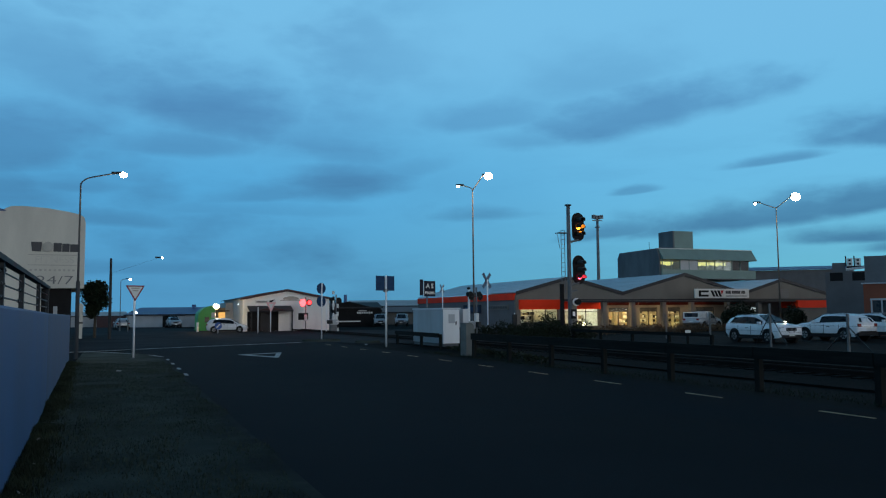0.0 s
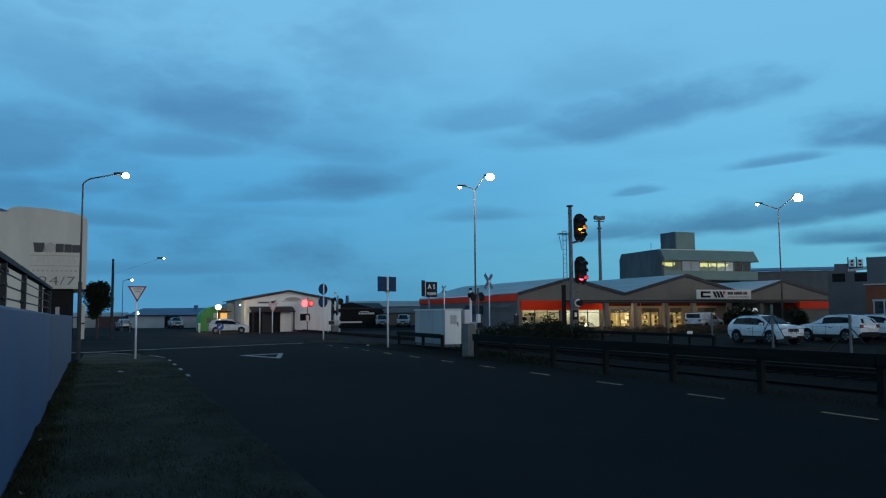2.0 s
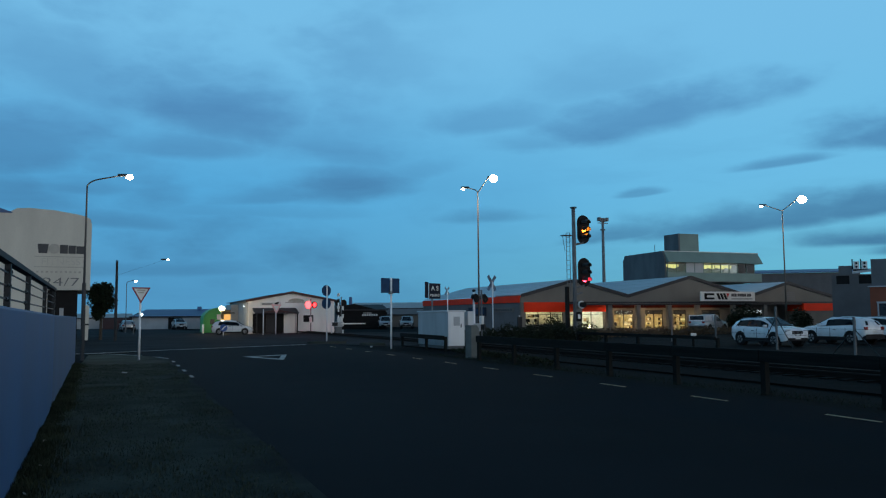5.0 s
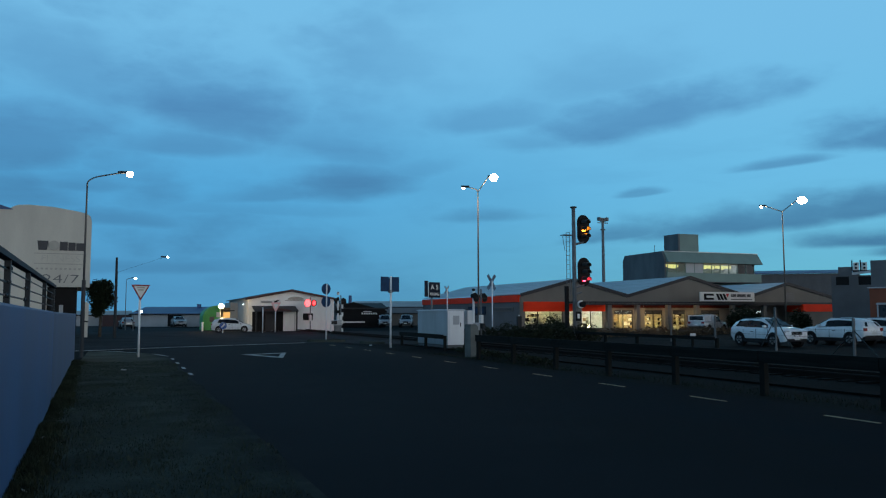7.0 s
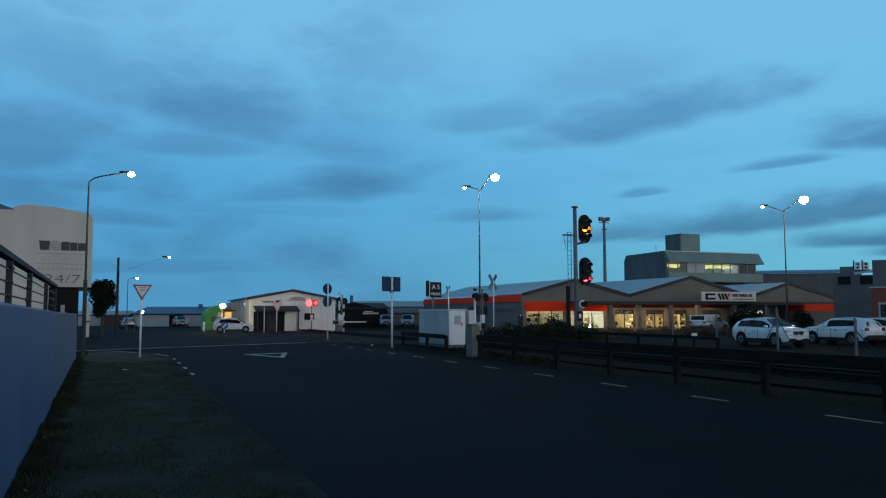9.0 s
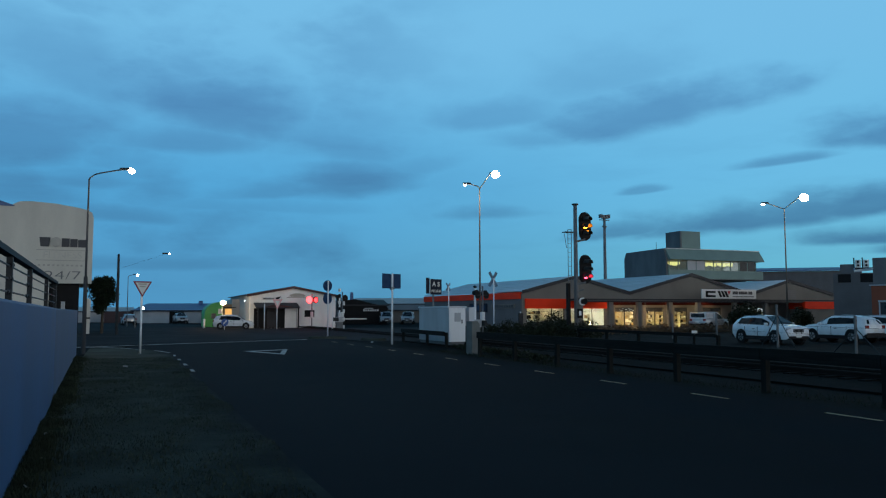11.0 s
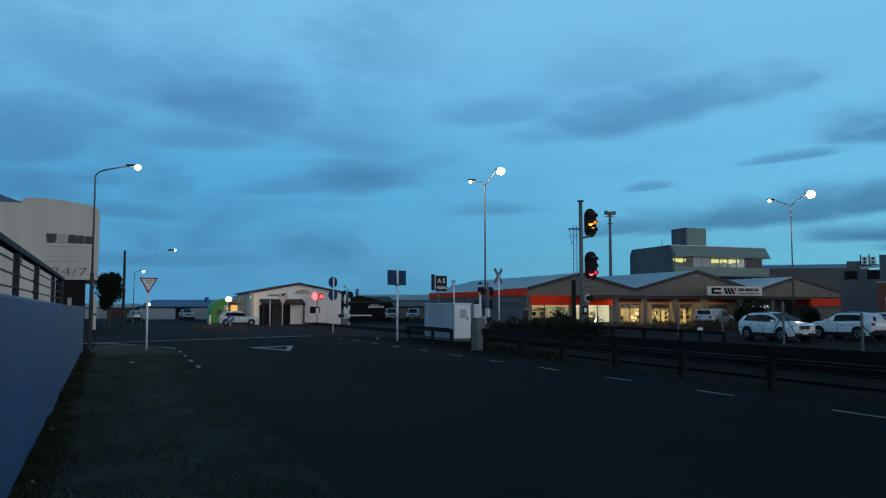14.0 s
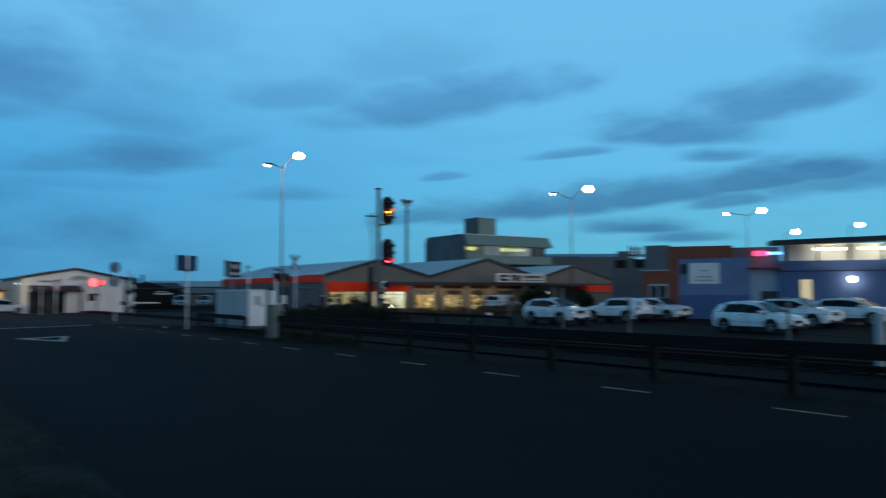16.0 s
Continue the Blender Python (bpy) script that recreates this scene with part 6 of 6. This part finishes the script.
me = leaf_cloud([(-0.1, 0, 3.5, 1.05, 1.0, 1.25), (0.35, 0, 3.1, 0.85, 0.7, 0.9), (-0.35, 0.2, 3.8, 0.7, 0.7, 0.8), (0.3, -0.2, 4.1, 0.65, 0.6, 0.6), (-0.2, 0, 2.3, 0.55, 0.5, 0.7)], 1500, 0.11, 21)
me.materials.append(M["leaf"])
o = new("crown", me)
o.parent = t


# ---------------------------------------------------------------- yard fence
t = thing("yard_fence", 0, 0, "grey steel post and wire fence in front of the parked cars", "fence")
fence = ((24.3, 6.5, 1.45), (26.1, 15.2, 1.5), (27.95, 23.9, 1.6), (29.85, 30.0, 2.1), (31.6, 36.3, 1.7), (33.4, 42.5, 1.6))
for k, (x, y, h_) in enumerate(fence):
    part("post", box(B(), x - 0.042, x + 0.042, y - 0.042, y + 0.042, -0.1, h_, 0.01), "taupedark", t, "grey square post")
    if k in (3, 2):
        for s in (-1, 1):
            part("brace", tube(B(), (x, y, h_ - 0.5), (x + s * 0.45, y + s * 1.5, 0.05), 0.022, seg=8), "darksteel", t)
for (x0, y0, h0), (x1, y1, h1) in zip(fence[:-1], fence[1:]):
    for q in (0.4, 0.75, 1.1):
        part("wire", tube(B(), (x0, y0, q), (x1, y1, q), 0.006, seg=5), "darksteel", t)


# ---------------------------------------------------------------- buildings beyond the car park
def right_side():
    a = radians(57.0)
    cx, cy = 60 * math.sin(a), 60 * math.cos(a)
    t = thing("blue_building", cx, cy, "blue and orange workshop with a white sign and lit upper windows", "building", turn=-57)
    part("grey_block", box(B(), -6.78, -5.0, 0.2, 9, -0.1, 5.36), "concrete", t, "dark grey block")
    part("orange_base", box(B(), -6.88, -5.0, -0.1, 0.196, -0.1, 3.47), "plum", t, "orange-brown lower wall")
    part("ledge", box(B(), -6.98, -5.0, -0.25, 0.0, 3.474, 3.55), "palegrey", t)
    w_ = part("window", box(B(), -6.35, -5.25, -0.16, -0.104, 0.9, 2.36), "carglass", t, "dark window")
    part("window_head", box(B(), -6.5, -5.12, -0.2, -0.104, 2.38, 2.50), "palegrey", w_)
    for xx in (-6.47, -5.86, -5.23):
        part("window_stile", box(B(), xx, xx + 0.09, -0.19, -0.164, 0.9, 2.376), "palegrey", w_, "pale window stile")
    part("orange_pillar", box(B(), -5.0, -4.35, -0.2, 0.6, -0.1, 5.22), "plum", t, "orange-brown pillar")
    part("orange_beam", box(B(), -4.346, -0.65, -0.2, 0.6, 4.35, 5.22), "plum", t, "orange-brown beam")
    part("lilac_wall", box(B(), -4.346, 0.5, -0.1, 0.5, 1.7, 4.346), "lilac", t, "pale blue upper wall")
    part("blue_base", box(B(), -4.346, 0.5, -0.12, 0.5, -0.1, 1.696), "midblue", t, "blue lower wall")
    part("wall_sign", box(B(), -3.6, -1.55, -0.16, -0.104, 2.5, 4.0, 0.01), "signwhite", t, "white sign board")
    b = B()
    for zz, w in ((3.45, 0.5), (3.0, 1.1), (2.75, 1.3)):
        box(b, -2.55 - w / 2, -2.55 + w / 2, -0.172, -0.164, zz - 0.06, zz + 0.06)
    part("sign_bars", b, "letterfaint", t, "grey bars of lettering")
    part("small_window", box(B(), -4.2, -3.75, -0.16, -0.104, 3.2, 3.95), "carglass", t)
    part("rear_block", box(B(), -0.65, 2.5, 0.6, 9, -0.1, 5.1), "taupedark", t, "grey block")
    part("grey_panel", box(B(), 0.504, 2.4, 0.1, 0.55, -0.1, 3.55), "bluepale", t, "pale blue-grey panel")
    part("panel_window", box(B(), 1.2, 2.3, 0.04, 0.096, 1.2, 1.95), "carglass", t, "dark window")
    part("awning", box(B(), 0.4, 2.6, -0.7, 0.09, 3.56, 3.66), "signred", t, "red awning edge")
    part("blue_front", box(B(), 2.404, 16, -0.3, 0.5, -0.1, 4.05), "midblue", t, "mid-blue front wall")
    part("upper_wall", box(B(), 2.6, 16, 0.3, 0.5, 4.054, 5.2), "cream", t, "cream upper wall")
    for k in range(6):
        part("mullion", box(B(), 2.8 + 2.0 * k, 2.95 + 2.0 * k, 0.2, 0.29, 4.06, 5.15), "darksteel", t)
    part("roof", poly(B(), [(1.9, -2.0, 5.05), (16.5, -2.6, 5.35), (16.5, 9, 5.9), (1.9, 9, 5.6)], (0, 0, 0.35)), "roofdark", t, "dark overhanging roof")
    for x in (4.6, 7.4, 10.2):
        part("canopy_light", box(B(), x, x + 1.9, -0.6, -0.4, 4.75, 4.87), "whitelight", t, "lit canopy tube")
    part("lit_door", box(B(), 3.72, 4.42, -0.34, -0.304, 0.9, 2.75), "litwindow", t, "lit pale doorway")
    part("wall_lamp", ball(B(), (6.9, -0.55, 2.75), 0.21), "lamp", t, "bright wall lamp")
    part("wall_lamp_arm", tube(B(), (6.9, -0.3, 2.9), (6.9, -0.55, 2.9), 0.03, seg=6), "darksteel", t)
    part("neon_red", box(B(), 0.75, 1.7, -0.2, 0.0, 4.45, 4.78, 0.03), "neonred", t, "red neon tube sign")
    part("neon_blue", box(B(), 1.704, 2.6, -0.2, 0.0, 4.52, 4.70, 0.03), "neonblue", t, "blue neon tube sign")
    part("string_course", box(B(), 2.404, 16, -0.36, -0.304, 3.3, 3.36), "darksteel", t)
    L = lamp_light("wall_lamp_glow", 0, 0, 0, 45, (1.0, 0.9, 0.72), 0.2)
    L.matrix_world = t.matrix_basis @ pose(6.9, -1.0, 2.7)
    g_ = thing("grey_building", 80 * math.sin(radians(49.43)), 80 * math.cos(radians(49.43)), "plain grey block building with rooftop cooling units", "building", turn=-49)
    part("wall", box(B(), -1.6, 6.5, 0, 10, -0.1, 5.2), "sidegrey", g_, "grey block wall")
    part("parapet", box(B(), -1.0, 0.10, 1.2, 9, 5.204, 6.05), "concrete", g_, "dark rooftop block")
    part("roof", poly(B(), [(0.12, -0.2, 5.24), (6.7, -0.2, 5.95), (6.7, 0.9, 6.1), (0.12, 0.9, 5.4)], (0, 0, 0.12)), "roofpale", g_, "pale roof edge")
    for k in range(2):
        part("unit_frame", box(B(), 0.10 + 0.68 * k, 0.20 + 0.68 * k, 1.0, 1.4, 5.7, 6.62), "black", g_, "dark steel frame")
        u0 = 0.24 + 0.66 * k
        u_ = part("cooling_unit", box(B(), u0, u0 + 0.46, 1.0, 1.4, 5.72, 6.42, 0.03), "signwhite", g_, "pale cooling unit")
        for zz in (5.92, 6.24):
            part("fan", tube(B(), (u0 + 0.23, 0.94, zz), (u0 + 0.23, 0.99, zz), 0.10, seg=16), "black", u_)
    part("unit_stand", box(B(), 0.2, 1.7, 0.9, 1.6, 5.5, 5.71), "darksteel", g_)
    for k in range(2):
        part("window", box(B(), -1.2 + 1.8 * k, -0.15 + 2.2 * k, -0.04, -0.004, 4.35, 5.1), "black", g_, "dark window")
    r_ = thing("far_roof_building", 160 * math.sin(radians(46.8)), 160 * math.cos(radians(46.8)), "long distant building with a blue roof", "building", turn=-38)
    part("wall", box(B(), -8.5, 9, 0, 12, -0.1, 9.1), "sidegrey", r_, "dark wall under the eaves")
    part("roof", poly(B(), [(-9, -0.6, 9.1), (9.5, -0.6, 9.1), (9.5, 6, 9.85), (-9, 6, 9.85)], (0, 0, 0.2)), "roofblue", r_, "blue roof iron")


right_side()


# ---------------------------------------------------------------- rough grass
def grass(name, spots, label, seed, mat):
    rng = random.Random(seed)
    verts, faces = [], []
    for x, y, h_ in spots:
        an, lean = rng.uniform(0, 6.283), rng.uniform(0.1, 0.6)
        w = rng.uniform(0.004, 0.009)
        dx_, dy_ = math.cos(an), math.sin(an)
        k = len(verts)
        verts += [(x - dy_ * w, y + dx_ * w, 0.0), (x + dy_ * w, y - dx_ * w, 0.0), (x + dx_ * lean * h_ * 0.4 + dy_ * w * 0.7, y + dy_ * lean * h_ * 0.4 - dx_ * w * 0.7, h_ * 0.6), (x + dx_ * lean * h_, y + dy_ * lean * h_, h_)]
        faces += [(k, k + 1, k + 2), (k, k + 2, k + 3)]
    me_ = bpy.data.meshes.new(name)
    me_.from_pydata(verts, [], faces)
    me_.materials.append(M[mat])
    return tagged(new(name, me_), label, "grass", "", "stuff")


rng = random.Random(77)
spots = []
for _ in range(26000):
    y = rng.uniform(3.0, 34.0)
    edge = wall_at(y)
    clump = noise.noise(Vector((y * 0.7, 3.1, 0)))
    spots.append((edge + abs(rng.gauss(0, 0.16 + 0.10 * clump)), y, rng.uniform(0.02, 0.10) * (1.0 + 1.5 * max(-0.5, clump))))
for _ in range(60000):
    y = 3.0 + 30.0 * rng.random() ** 1.6
    x = rng.uniform(-1.2, 1.9 + 0.1 * math.sin(y * 1.3))
    tall = 1.0 + 0.9 * noise.noise(Vector((x * 1.4, y * 0.8, 7.0)))
    spots.append((x, y, rng.uniform(0.012, 0.045) * tall))
grass("wall_grass", spots[:26000], "tufts of dark grass along the foot of the blue wall", 6, "wallgrass")
grass("verge_grass", spots[26000:], "short dark grass on the verge beside the blue wall", 5, "grass")
spots = [(13.0 + abs(rng.gauss(0, 0.7)), rng.uniform(-2, 34), rng.uniform(0.02, 0.08)) for _ in range(6000)]
grass("fence_grass", spots, "rough dark grass under the timber guard fence", 6, "leaf")
t = thing("marker_post", 25.6, 31.0, "small white reflector on a short post beside the track", "post")
part("post", box(B(), -0.05, 0.05, -0.03, 0.03, -0.1, 0.62), "timber", t)
part("reflector", box(B(), -0.16, 0.16, -0.05, -0.032, 0.62, 0.86, 0.01), "signwhite", t, "white reflector plate")
t = thing("marker_post", 18.05, 8.4, "weathered white painted post beside the railway", "post")
part("post", box(B(), -0.08, 0.08, -0.08, 0.08, -0.1, 1.3, 0.02), "boxgrey", t)
part("cap", box(B(), -0.10, 0.10, -0.10, 0.10, 1.304, 1.34, 0.01), "boxgrey", t)


# scraps of litter on the verge
rng = random.Random(12)
for x, y, w in ((0.16, 27.6, 0.13), (-0.85, 10.8, 0.035), (-0.84, 9.1, 0.035), (-0.98, 12.9, 0.035)):
    t = thing("litter", x, y, "small pale scrap of paper lying on the verge", "litter", "verge litter", rng.uniform(0, 180), 0.03)
    b = B()
    poly(b, [(-w, -w * 0.5, 0.0), (w, -w * 0.6, 0.01), (w * 0.8, w * 0.5, 0.03), (-w * 0.7, w * 0.6, 0.01)], (0, 0, 0.004))
    part("scrap", b, "letterfaint", t)
